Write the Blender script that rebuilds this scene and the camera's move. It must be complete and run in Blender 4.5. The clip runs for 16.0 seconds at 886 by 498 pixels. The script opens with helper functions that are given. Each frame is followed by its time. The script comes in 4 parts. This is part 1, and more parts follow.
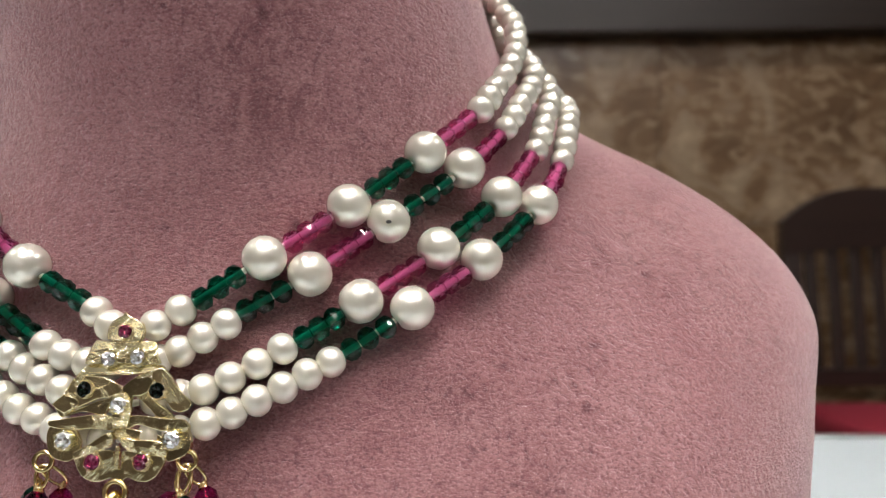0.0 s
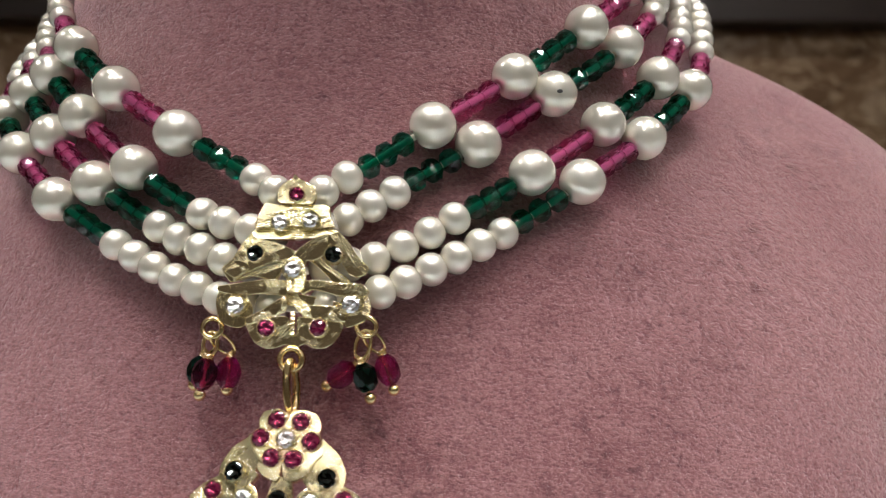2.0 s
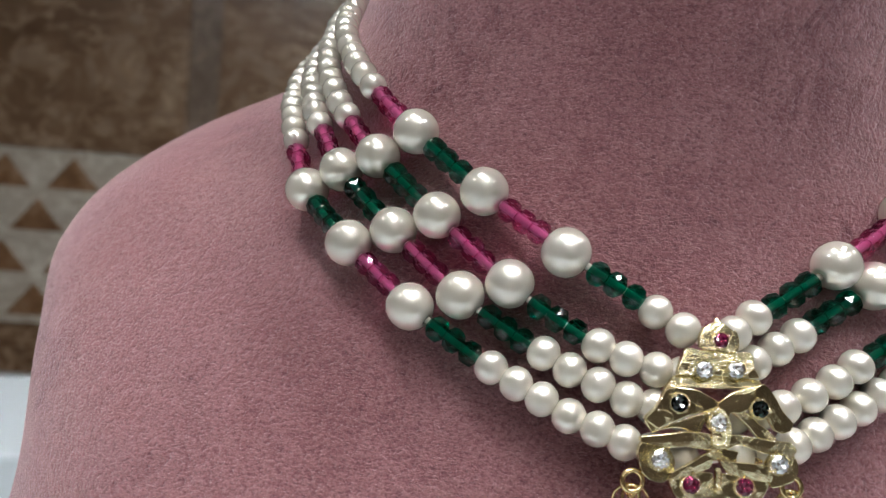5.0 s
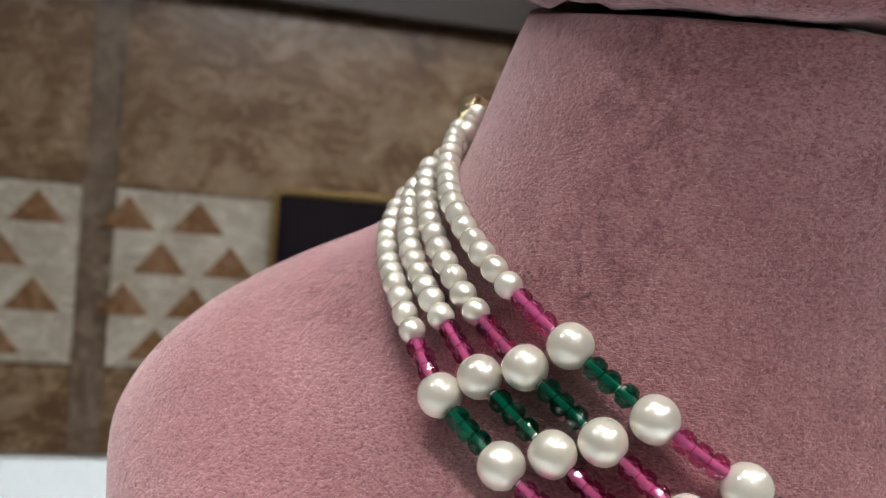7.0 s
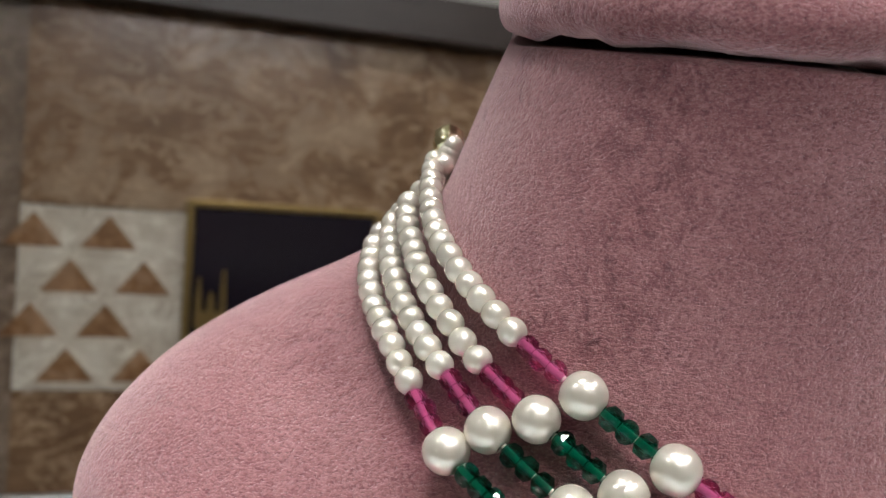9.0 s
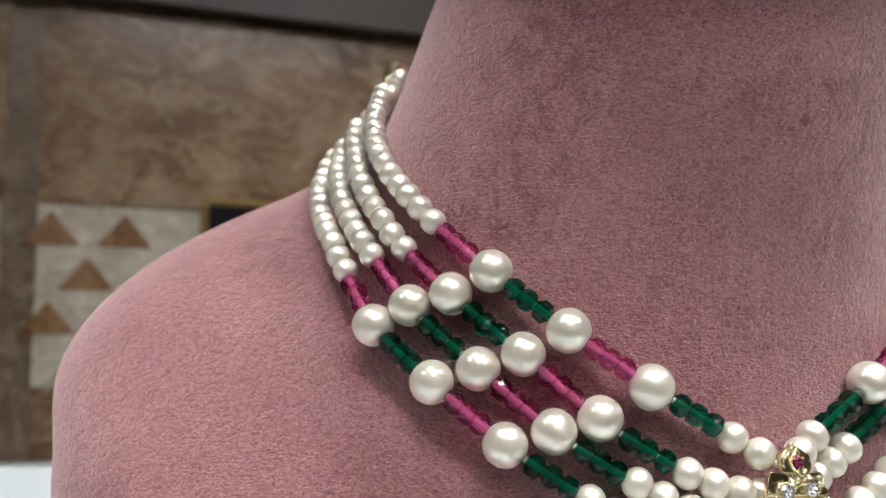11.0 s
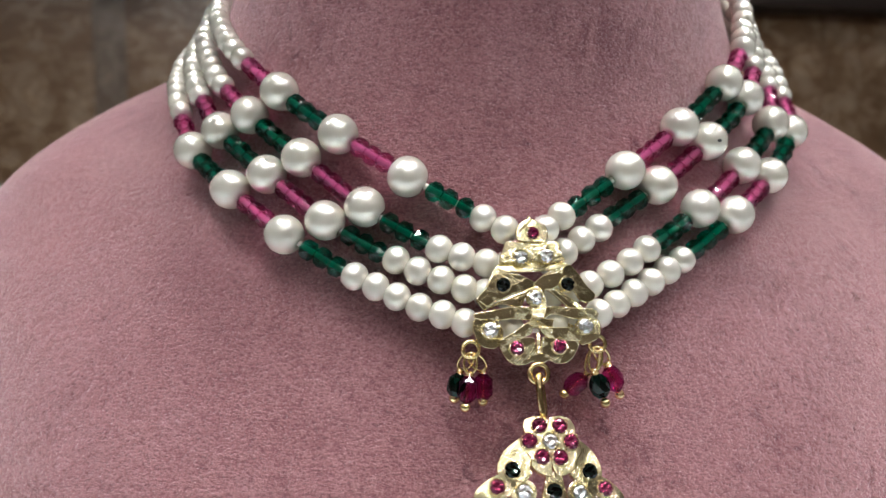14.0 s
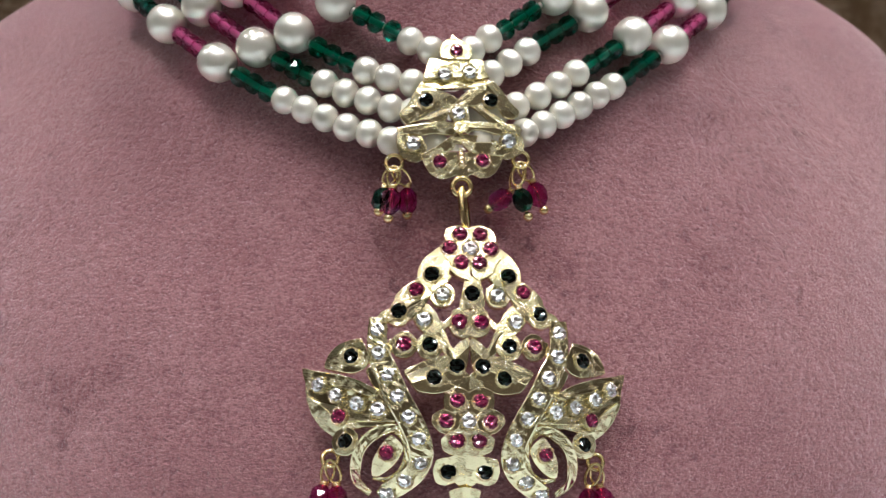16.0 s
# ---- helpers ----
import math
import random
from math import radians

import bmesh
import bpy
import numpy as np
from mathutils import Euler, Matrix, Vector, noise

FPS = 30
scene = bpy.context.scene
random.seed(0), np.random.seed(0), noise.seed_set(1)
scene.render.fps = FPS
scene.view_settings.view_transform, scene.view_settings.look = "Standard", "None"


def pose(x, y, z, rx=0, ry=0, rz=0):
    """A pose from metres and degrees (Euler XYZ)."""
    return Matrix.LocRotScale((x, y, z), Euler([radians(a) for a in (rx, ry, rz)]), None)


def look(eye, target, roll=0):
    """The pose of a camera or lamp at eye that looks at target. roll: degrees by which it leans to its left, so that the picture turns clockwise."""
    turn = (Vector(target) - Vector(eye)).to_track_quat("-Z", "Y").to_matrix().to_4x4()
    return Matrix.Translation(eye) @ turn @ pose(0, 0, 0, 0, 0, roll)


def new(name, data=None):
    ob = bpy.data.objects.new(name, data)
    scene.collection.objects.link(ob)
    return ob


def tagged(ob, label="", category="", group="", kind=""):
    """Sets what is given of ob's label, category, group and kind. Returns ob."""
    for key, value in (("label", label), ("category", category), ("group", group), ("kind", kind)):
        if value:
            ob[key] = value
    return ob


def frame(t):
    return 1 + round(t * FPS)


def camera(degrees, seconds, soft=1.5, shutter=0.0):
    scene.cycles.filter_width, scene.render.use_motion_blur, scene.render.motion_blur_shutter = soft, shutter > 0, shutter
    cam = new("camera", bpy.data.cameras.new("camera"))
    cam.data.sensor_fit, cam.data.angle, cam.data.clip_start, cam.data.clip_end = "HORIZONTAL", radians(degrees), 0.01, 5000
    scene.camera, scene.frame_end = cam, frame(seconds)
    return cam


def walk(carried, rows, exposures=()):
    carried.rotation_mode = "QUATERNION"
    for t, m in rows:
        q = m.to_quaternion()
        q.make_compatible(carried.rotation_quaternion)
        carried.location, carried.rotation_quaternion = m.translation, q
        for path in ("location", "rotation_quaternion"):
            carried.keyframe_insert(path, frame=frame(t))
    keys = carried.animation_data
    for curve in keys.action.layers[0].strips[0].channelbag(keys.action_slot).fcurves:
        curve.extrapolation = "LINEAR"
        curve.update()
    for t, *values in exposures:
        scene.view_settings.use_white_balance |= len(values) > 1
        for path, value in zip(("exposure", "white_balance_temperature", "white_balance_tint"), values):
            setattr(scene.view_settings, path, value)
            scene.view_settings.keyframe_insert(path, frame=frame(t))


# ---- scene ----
cam = camera(55.70, 16.0, 1.0)
cam.data.dof.use_dof = True
cam.data.dof.focus_distance = 0.132
cam.data.dof.aperture_fstop = 24.0
PATH = [
    (0, (0.00527, -0.00022, 1.05187), (-0.02437, 0.99929, 1.04168), -0.39),
    (0.5, (-0.00140, 0.00068, 1.04757), (-0.01950, 1.00043, 1.03462), -0.44),
    (1, (-0.00960, 0.00263, 1.03836), (-0.01996, 1.00245, 1.02254), -0.51),
    (1.5, (-0.01792, 0.00171, 1.03495), (-0.01850, 1.00153, 1.01596), -0.16),
    (2, (-0.02725, 0.00430, 1.03246), (-0.01952, 1.00409, 1.01336), 0.18),
    (2.5, (-0.03738, 0.00661, 1.03172), (-0.01896, 1.00618, 1.00899), 0.72),
    (3, (-0.04833, 0.00953, 1.03319), (-0.01428, 1.00825, 0.99587), 1.49),
    (3.5, (-0.05975, 0.01169, 1.03747), (-0.00673, 1.00888, 0.98436), 2.53),
    (4, (-0.07157, 0.01496, 1.04218), (-0.01326, 1.01112, 0.97685), 3.05),
    (4.5, (-0.08496, 0.01417, 1.05109), (-0.00322, 1.00813, 0.97789), 3.65),
    (5, (-0.09852, 0.01730, 1.05532), (0.00088, 1.01018, 0.98968), 4.48),
    (5.2, (-0.10324, 0.01973, 1.05726), (0.00565, 1.01149, 0.98975), 4.66),
    (7.3, (-0.14241, 0.03502, 1.08453), (0.08877, 1.00747, 1.05460), 4.87),
    (7.5, (-0.14453, 0.03753, 1.08545), (0.09839, 1.00714, 1.05634), 4.87),
    (8, (-0.14805, 0.04414, 1.09076), (0.12701, 1.00510, 1.06095), 4.37),
    (8.2, (-0.14998, 0.04512, 1.09141), (0.13776, 1.00242, 1.06327), 4.14),
    (10.3, (-0.14833, 0.02958, 1.07730), (0.16504, 0.97915, 1.06618), 3.19),
    (10.5, (-0.14673, 0.02748, 1.07614), (0.16095, 0.97884, 1.06068), 3.04),
    (11, (-0.13928, 0.02066, 1.07086), (0.14953, 0.97786, 1.05186), 2.94),
    (11.5, (-0.13395, 0.01615, 1.06586), (0.14534, 0.97615, 1.04613), 2.82),
    (12, (-0.12870, 0.01074, 1.06102), (0.13569, 0.97457, 1.02748), 2.38),
    (12.5, (-0.12088, 0.00414, 1.05476), (0.11786, 0.97427, 1.01181), 1.75),
    (13, (-0.11002, -0.00015, 1.04971), (0.10883, 0.97437, 1.00074), 0.93),
    (13.5, (-0.10077, -0.00593, 1.04565), (0.09928, 0.97241, 0.99240), 0.31),
    (14, (-0.08954, -0.01204, 1.04383), (0.09153, 0.96975, 0.98627), -0.38),
    (14.5, (-0.08089, -0.01440, 1.04107), (0.08966, 0.96901, 0.97936), -0.70),
    (15, (-0.07539, -0.01332, 1.03404), (0.08662, 0.97070, 0.96015), -0.90),
    (15.5, (-0.07399, -0.01538, 1.02531), (0.08291, 0.96803, 0.93431), -0.99),
    (16, (-0.07365, -0.01943, 1.01818), (0.07825, 0.96394, 0.91858), -1.04),
]
EXPOSURES = [(0, -0.08, 6600, 11), (1.5, -0.31, 6600, 11), (3.5, -0.33, 6250, 11), (5.0, -0.32, 6200, 11), (7.5, 0.03, 6450, 11), (10.5, 0.00, 6450, 11), (12.5, 0.0, 6350, 11), (14.5, -0.12, 6150, 10), (16.0, -0.25, 6150, 10)]
walk(cam, [(t, look(eye, target, roll)) for t, eye, target, roll in PATH], EXPOSURES)

# ---- light ----
LAMP_STRENGTH = 150.0
# strength of the long unseen strip, added so that the gold mirrors something bright
GOLD_FILL_STRENGTH = 8.0
# the last three are unseen extras that brighten the shoulders and the rear wall
CEILING_LIGHTS = [(-0.55, -0.10, 0.125, 0.125), (0.45, -0.05, 0.125, 0.125), (-0.10, -0.75, 0.12, 0.12), (-0.60, -1.45, 0.09, 0.09), (0.35, -1.50, 0.09, 0.09), (-0.10, -2.90, 1.90, 0.08), (0.95, -0.75, 0.09, 0.09), (-1.70, -0.10, 0.09, 0.09), (1.70, 0.05, 0.085, 0.085), (0.75, 1.75, 0.12, 0.08)]
world = bpy.data.worlds.new("world")
scene.world = world
world.use_nodes = True
world.node_tree.nodes["Background"].inputs["Color"].default_value = (0.5, 0.5, 0.5, 1)
world.node_tree.nodes["Background"].inputs["Strength"].default_value = 0.1

def part(name, bm, material, parent=None, label="", smooth=True):
    """One mesh object from a bmesh, under a thing or a part."""
    me = bpy.data.meshes.new(name)
    bm.normal_update()
    bm.to_mesh(me)
    bm.free()
    for m in material if isinstance(material, (list, tuple)) else [material]:
        me.materials.append(m)
    if smooth:
        me.polygons.foreach_set("use_smooth", [True] * len(me.polygons))
    ob = new(name, me)
    if parent is not None:
        ob.parent = parent
    if label:
        ob["label"] = label
    return ob


def piece(name, me, parent, m, label=""):
    """One more object on shared mesh data, at the pose m."""
    ob = new(name, me)
    ob.parent = parent
    ob.matrix_basis = m
    if label:
        ob["label"] = label
    return ob


def box_into(bm, x0, x1, y0, y1, z0, z1, bevel=0.0):
    made = bmesh.ops.create_cube(bm, size=1.0)["verts"]
    for v in made:
        v.co = Vector(((x0 + x1) / 2 + v.co.x * (x1 - x0), (y0 + y1) / 2 + v.co.y * (y1 - y0), (z0 + z1) / 2 + v.co.z * (z1 - z0)))
    if bevel:
        edges = list({e for v in made for e in v.link_edges})
        bmesh.ops.bevel(bm, geom=edges, offset=bevel, segments=2, affect="EDGES", profile=0.6)


def box(name, size, material, parent=None, bevel=0.0, label="", smooth=False):
    bm = bmesh.new()
    box_into(bm, *size, bevel)
    return part(name, bm, material, parent, label, smooth)


# ---- materials ----
class Mat:
    """A small builder of node materials."""

    def __init__(self, name):
        self.m = bpy.data.materials.new(name)
        self.m.use_nodes = True
        self.t = self.m.node_tree
        self.b = self.t.nodes["Principled BSDF"]
        self.co = self.t.nodes.new("ShaderNodeTexCoord").outputs["Object"]

    def set(self, **values):
        for key, value in values.items():
            self.b.inputs[key.replace("_", " ")].default_value = value
        return self

    def node(self, kind, **values):
        n = self.t.nodes.new(kind)
        for key, value in values.items():
            n.inputs[key.replace("_", " ")].default_value = value
        return n

    def link(self, a, b):
        self.t.links.new(a, b)

    def noise(self, scale, detail=4.0, rough=0.55, stretch=None, distortion=0.0):
        n = self.node("ShaderNodeTexNoise", Scale=scale, Detail=detail, Roughness=rough, Distortion=distortion)
        if stretch:
            mp = self.node("ShaderNodeMapping")
            mp.inputs["Scale"].default_value = stretch
            self.link(self.co, mp.inputs["Vector"])
            self.link(mp.outputs[0], n.inputs["Vector"])
        else:
            self.link(self.co, n.inputs["Vector"])
        return n.outputs["Fac"]

    def spot(self, centre, reach):
        """A soft-edged patch round a place: 1 in its middle, 0 outside."""
        mp = self.node("ShaderNodeMapping")
        mp.inputs["Scale"].default_value = tuple(1 / r for r in reach)
        mp.inputs["Location"].default_value = tuple(-c / r for c, r in zip(centre, reach))
        far = self.t.nodes.new("ShaderNodeVectorMath")
        far.operation = "LENGTH"
        self.link(self.co, mp.inputs["Vector"])
        self.link(mp.outputs[0], far.inputs[0])
        return self.ramp(far.outputs["Value"], [(0.25, (1, 1, 1)), (1.0, (0, 0, 0))])

    def ramp(self, fac, stops):
        r = self.t.nodes.new("ShaderNodeValToRGB")
        e = r.color_ramp.elements
        while len(e) < len(stops):
            e.new(0.5)
        for k, (p, c) in enumerate(stops):
            e[k].position, e[k].color = p, (*c, 1)
        self.link(fac, r.inputs[0])
        return r.outputs[0]

    def mix(self, fac, a, b, mode="MIX"):
        n = self.t.nodes.new("ShaderNodeMix")
        n.data_type, n.blend_type = "RGBA", mode
        for k, v in ((0, fac), (6, a), (7, b)):
            if isinstance(v, (float, int)):
                n.inputs[k].default_value = v
            elif isinstance(v, tuple):
                n.inputs[k].default_value = (*v, 1)
            else:
                self.link(v, n.inputs[k])
        return n.outputs[2]

    def base(self, out):
        self.link(out, self.b.inputs["Base Color"])
        return self

    def rough(self, fac, low, high):
        n = self.node("ShaderNodeMapRange")
        n.inputs[3].default_value, n.inputs[4].default_value = low, high
        self.link(fac, n.inputs[0])
        self.link(n.outputs[0], self.b.inputs["Roughness"])
        return self

    def bump(self, *layers):
        last = None
        for fac, strength, distance in layers:
            n = self.node("ShaderNodeBump", Strength=strength, Distance=distance)
            self.link(fac, n.inputs["Height"])
            if last is not None:
                self.link(last, n.inputs["Normal"])
            last = n.outputs[0]
        self.link(last, self.b.inputs["Normal"])
        return self


def velvet_material():
    """Short dusty pink pile: fine nap with its shade coloured in, brushed lights and darks, crushed smudges and a few
    shaded hollows.
    """
    m = Mat("velvet")
    broad = m.noise(30, 4, 0.6, None, 0.6)
    patch = m.noise(34, 3, 0.5, None, 0.3)
    brushed = m.noise(170, 5, 0.7, (1.15, 1, 0.8), 1.2)
    comb = m.noise(600, 3, 0.6, (0.35, 0.35, 1.5), 0.5)
    nap = m.noise(1000, 3, 0.6, (0.8, 0.8, 1.1), 0.5)
    grain = m.noise(2100, 4, 0.70, (0.7, 0.7, 1.15), 0.3)
    fibre = m.noise(6000, 2, 0.6)
    dent_shade = m.noise(105, 2, 0.5, (1.2, 1.2, 0.8), 0.3)
    tone = m.ramp(broad, [(0.30, (0.292, 0.130, 0.138)), (0.50, (0.345, 0.164, 0.172)), (0.70, (0.395, 0.202, 0.208))])
    tone = m.mix(m.ramp(brushed, [(0.34, (0.20, 0.20, 0.20)), (0.54, (0, 0, 0))]), tone, (0.20, 0.082, 0.090))
    rubbed = m.mix(1.0, m.spot((-0.036, -0.049, 0.050), (0.016, 0.024, 0.030)), m.spot((0.022, -0.050, 0.032), (0.020, 0.024, 0.026)), "ADD")
    worn = m.mix(1.0, rubbed, m.ramp(brushed, [(0.40, (0.62, 0.62, 0.62)), (0.58, (0.0, 0.0, 0.0))]), "MULTIPLY")
    tone = m.mix(worn, tone, (0.120, 0.042, 0.050))
    smudge = m.mix(1.0, m.ramp(patch, [(0.57, (0, 0, 0)), (0.70, (0.7, 0.7, 0.7))]), m.ramp(brushed, [(0.42, (0.9, 0.9, 0.9)), (0.58, (0.05, 0.05, 0.05))]), "MULTIPLY")
    tone = m.mix(smudge, tone, (0.170, 0.064, 0.072))
    tone = m.mix(m.ramp(comb, [(0.36, (0.16, 0.16, 0.16)), (0.56, (0, 0, 0))]), tone, (0.160, 0.064, 0.072))
    # nap and grain: shade between fibres and lit tips, put into the colour
    tone = m.mix(m.ramp(nap, [(0.32, (0.36, 0.36, 0.36)), (0.54, (0, 0, 0))]), tone, (0.150, 0.058, 0.067))
    tone = m.mix(m.ramp(grain, [(0.35, (0.62, 0.62, 0.62)), (0.52, (0, 0, 0))]), tone, (0.085, 0.032, 0.038))
    tone = m.mix(m.ramp(grain, [(0.54, (0, 0, 0)), (0.72, (0.34, 0.34, 0.34))]), tone, (0.60, 0.385, 0.385))
    # shade in sparse hollows, painted dark; the bump leaves them flat
    tone = m.mix(m.ramp(dent_shade, [(0.71, (0, 0, 0)), (0.78, (0.75, 0.75, 0.75))]), tone, (0.095, 0.034, 0.040))
    # crushed patches, with the shade of their small hollows painted in
    pit_shade = m.noise(430, 3, 0.6, (1.0, 1.0, 0.8), 0.4)
    crushed = m.mix(1.0, m.ramp(pit_shade, [(0.32, (0.62, 0.62, 0.62)), (0.42, (0, 0, 0))]), m.ramp(patch, [(0.52, (0, 0, 0)), (0.62, (1, 1, 1))]), "MULTIPLY")
    tone = m.mix(crushed, tone, (0.085, 0.030, 0.036))
    m.base(tone)
    m.set(Roughness=0.95, Sheen_Weight=1.0, Sheen_Roughness=0.36, Sheen_Tint=(1.0, 0.78, 0.80, 1), Specular_IOR_Level=0.06)
    m.bump((brushed, 0.35, 0.0010), (comb, 0.35, 0.0005), (nap, 0.7, 0.0005), (grain, 1.0, 0.00040), (fibre, 0.6, 0.00012))
    return m.m


def pearl_material():
    m = Mat("pearl")
    cloud = m.noise(260, 3)
    info = m.t.nodes.new("ShaderNodeObjectInfo")
    tone = m.mix(info.outputs["Random"], (0.765, 0.72, 0.62), (0.80, 0.76, 0.67))
    tone = m.mix(m.ramp(cloud, [(0.35, (0.35, 0.35, 0.35)), (0.65, (0, 0, 0))]), tone, (0.71, 0.65, 0.535))
    m.base(tone)
    m.set(Metallic=0.52, Roughness=0.22, Specular_IOR_Level=0.6, Coat_Weight=1.0, Coat_Roughness=0.05, Coat_IOR=1.55)
    m.bump((m.noise(420, 4), 0.10, 0.00025), (m.noise(1600, 3), 0.06, 0.0001))
    return m.m


def crystal_material(name, colour, rough=0.015, ior=1.56, clear=0.0, tint=(1, 1, 1)):
    """Cut glass; the clear share lets light straight through, so that the thread in the drill hole shows."""
    m = Mat(name)
    info = m.t.nodes.new("ShaderNodeObjectInfo")
    dark = tuple(c * 0.75 for c in colour)
    m.base(m.mix(info.outputs["Random"], colour, dark))
    m.set(Transmission_Weight=1.0, Roughness=rough, IOR=ior)
    if clear:
        see = m.node("ShaderNodeBsdfTransparent", Color=(*tint, 1))
        mixed = m.node("ShaderNodeMixShader", Fac=clear)
        m.link(m.b.outputs[0], mixed.inputs[1])
        m.link(see.outputs[0], mixed.inputs[2])
        m.link(mixed.outputs[0], m.t.nodes["Material Output"].inputs["Surface"])
    return m.m


def foiled_material(name, colour, metal):
    """A cut stone backed with foil: every facet throws the room back in its colour."""
    m = Mat(name)
    m.base(m.mix(m.noise(2500, 2), tuple(c * 0.75 for c in colour), colour))
    m.set(Metallic=metal, Roughness=0.06, Coat_Weight=1.0, Coat_Roughness=0.01, Coat_IOR=1.6)
    m.bump((m.noise(900, 2), 0.15, 0.0003))
    return m.m


def gold_material(name="gold", colour=(0.92, 0.81, 0.505), low=0.09, high=0.25, cut=1.0):
    """Polished gold, with engraver's strokes that run another way on every piece."""
    m = Mat(name)
    info = m.t.nodes.new("ShaderNodeObjectInfo")
    turn = m.node("ShaderNodeMath")
    turn.operation = "MULTIPLY"
    turn.inputs[1].default_value = 6.28
    m.link(info.outputs["Random"], turn.inputs[0])
    spin = m.t.nodes.new("ShaderNodeVectorRotate")
    spin.rotation_type = "Y_AXIS"
    m.link(m.co, spin.inputs["Vector"])
    m.link(turn.outputs[0], spin.inputs["Angle"])
    m.co = spin.outputs[0]
    strokes = m.noise(4800, 2, 0.6, (1, 1, 0.05))
    where = m.ramp(m.noise(330, 2), [(0.48, (0, 0, 0)), (0.56, (1, 1, 1))])
    engraved = m.mix(where, (0.5, 0.5, 0.5), strokes)
    wear = m.noise(420, 4)
    m.base(m.mix(wear, tuple(c * 0.94 for c in colour), colour))
    m.set(Metallic=1.0)
    m.rough(m.noise(700, 3, 0.6, (1, 1, 0.3)), low, high)
    m.bump((engraved, 0.8 * cut, 0.0003), (m.noise(260, 2), 0.35 * cut, 0.0005), (m.noise(3200, 2), 0.18 * cut, 0.0001))
    return m.m


def plain(name, colour, rough=0.5, metal=0.0, vary=0.12, scale=40.0, bump=0.1):
    m = Mat(name)
    n = m.noise(scale, 4)
    m.base(m.mix(n, tuple(c * (1 - vary) for c in colour), tuple(min(1, c * (1 + vary)) for c in colour)))
    m.set(Metallic=metal)
    m.rough(m.noise(scale * 3, 3), max(0, rough - 0.08), min(1, rough + 0.08))
    m.bump((m.noise(scale * 6, 3), bump, 0.001))
    return m.m


def marble_material(name, dark, mid, light, scale=3.0):
    m = Mat(name)
    info = m.t.nodes.new("ShaderNodeObjectInfo")
    shift = m.node("ShaderNodeMapping")
    m.link(m.co, shift.inputs["Vector"])
    mul = m.node("ShaderNodeVectorMath")
    mul.operation = "SCALE"
    mul.inputs[0].default_value = (7, 3, 11)
    m.link(info.outputs["Random"], mul.inputs["Scale"])
    m.link(mul.outputs[0], shift.inputs["Location"])
    m.co = shift.outputs[0]
    cloud = m.noise(scale, 6, 0.62, None, 0.9)
    vein = m.noise(scale * 0.8, 5, 0.55, (1, 1, 2.2), 2.6)
    tone = m.ramp(cloud, [(0.28, dark), (0.5, mid), (0.72, light)])
    tone = m.mix(m.ramp(vein, [(0.475, (0, 0, 0)), (0.5, (0.7, 0.7, 0.7)), (0.525, (0, 0, 0))]), tone, tuple(min(1, c * 1.7) for c in light))
    m.base(tone)
    m.rough(cloud, 0.18, 0.35)
    return m.m


def wood_material(name, a, b):
    m = Mat(name)
    grain = m.noise(14, 5, 0.6, (0.25, 3, 3), 0.8)
    m.base(m.mix(grain, a, b))
    m.rough(grain, 0.35, 0.5)
    m.bump((grain, 0.2, 0.002))
    return m.m


def glow(name, colour, strength):
    m = bpy.data.materials.new(name)
    m.use_nodes = True
    b = m.node_tree.nodes["Principled BSDF"]
    b.inputs["Base Color"].default_value = (0.8, 0.8, 0.8, 1)
    b.inputs["Emission Color"].default_value = (*colour, 1)
    b.inputs["Emission Strength"].default_value = strength
    return m


VELVET = velvet_material()
PEARL = pearl_material()
GREEN = crystal_material("green_crystal", (0.00001, 0.013, 0.009), 0.008, 1.5, 0.21, (0.005, 0.92, 0.64))
PINK = crystal_material("pink_crystal", (0.62, 0.115, 0.33), 0.015, 1.5, 0.36, (0.95, 0.40, 0.66))
RUBY = foiled_material("ruby_stone", (0.20, 0.002, 0.048), 0.5)
BLACK = crystal_material("dark_green_stone", (0.001, 0.010, 0.0075))
CLEAR = foiled_material("clear_stone", (0.93, 0.93, 0.95), 0.92)
DROP = crystal_material("magenta_drop", (0.46, 0.03, 0.24), 0.015, 1.5, 0.25, (0.88, 0.16, 0.55))
DARK_DROP = crystal_material("dark_green_drop", (0.0001, 0.014, 0.010), 0.01, 1.52, 0.12, (0.01, 0.7, 0.5))
GOLD = gold_material()
GOLD_WIRE = gold_material("gold_wire", (0.90, 0.70, 0.36), 0.12, 0.22, 0.2)
THREAD = plain("white_thread", (0.78, 0.76, 0.70), 0.8, 0, 0.08, 900, 0.3)
HOLE = plain("drill_hole", (0.30, 0.24, 0.14), 0.6)
SPECK = plain("dark_speck", (0.015, 0.013, 0.012), 0.6)
MARBLE = marble_material("brown_marble", (0.10, 0.054, 0.029), (0.215, 0.130, 0.072), (0.37, 0.275, 0.18), 4.5)
TRI_BROWN = marble_material("brown_triangle", (0.14, 0.07, 0.033), (0.25, 0.14, 0.07), (0.33, 0.20, 0.11), 9.0)
CREAM = marble_material("cream_stone", (0.45, 0.395, 0.315), (0.56, 0.505, 0.415), (0.66, 0.615, 0.525), 6.0)
PILLAR = marble_material("grey_brown_stone", (0.14, 0.10, 0.07), (0.20, 0.15, 0.11), (0.27, 0.21, 0.16), 8.0)
BEAM = wood_material("dark_beam", (0.020, 0.014, 0.012), (0.045, 0.030, 0.024))
CHAIR_WOOD = wood_material("dark_chair_wood", (0.012, 0.006, 0.005), (0.040, 0.018, 0.013))
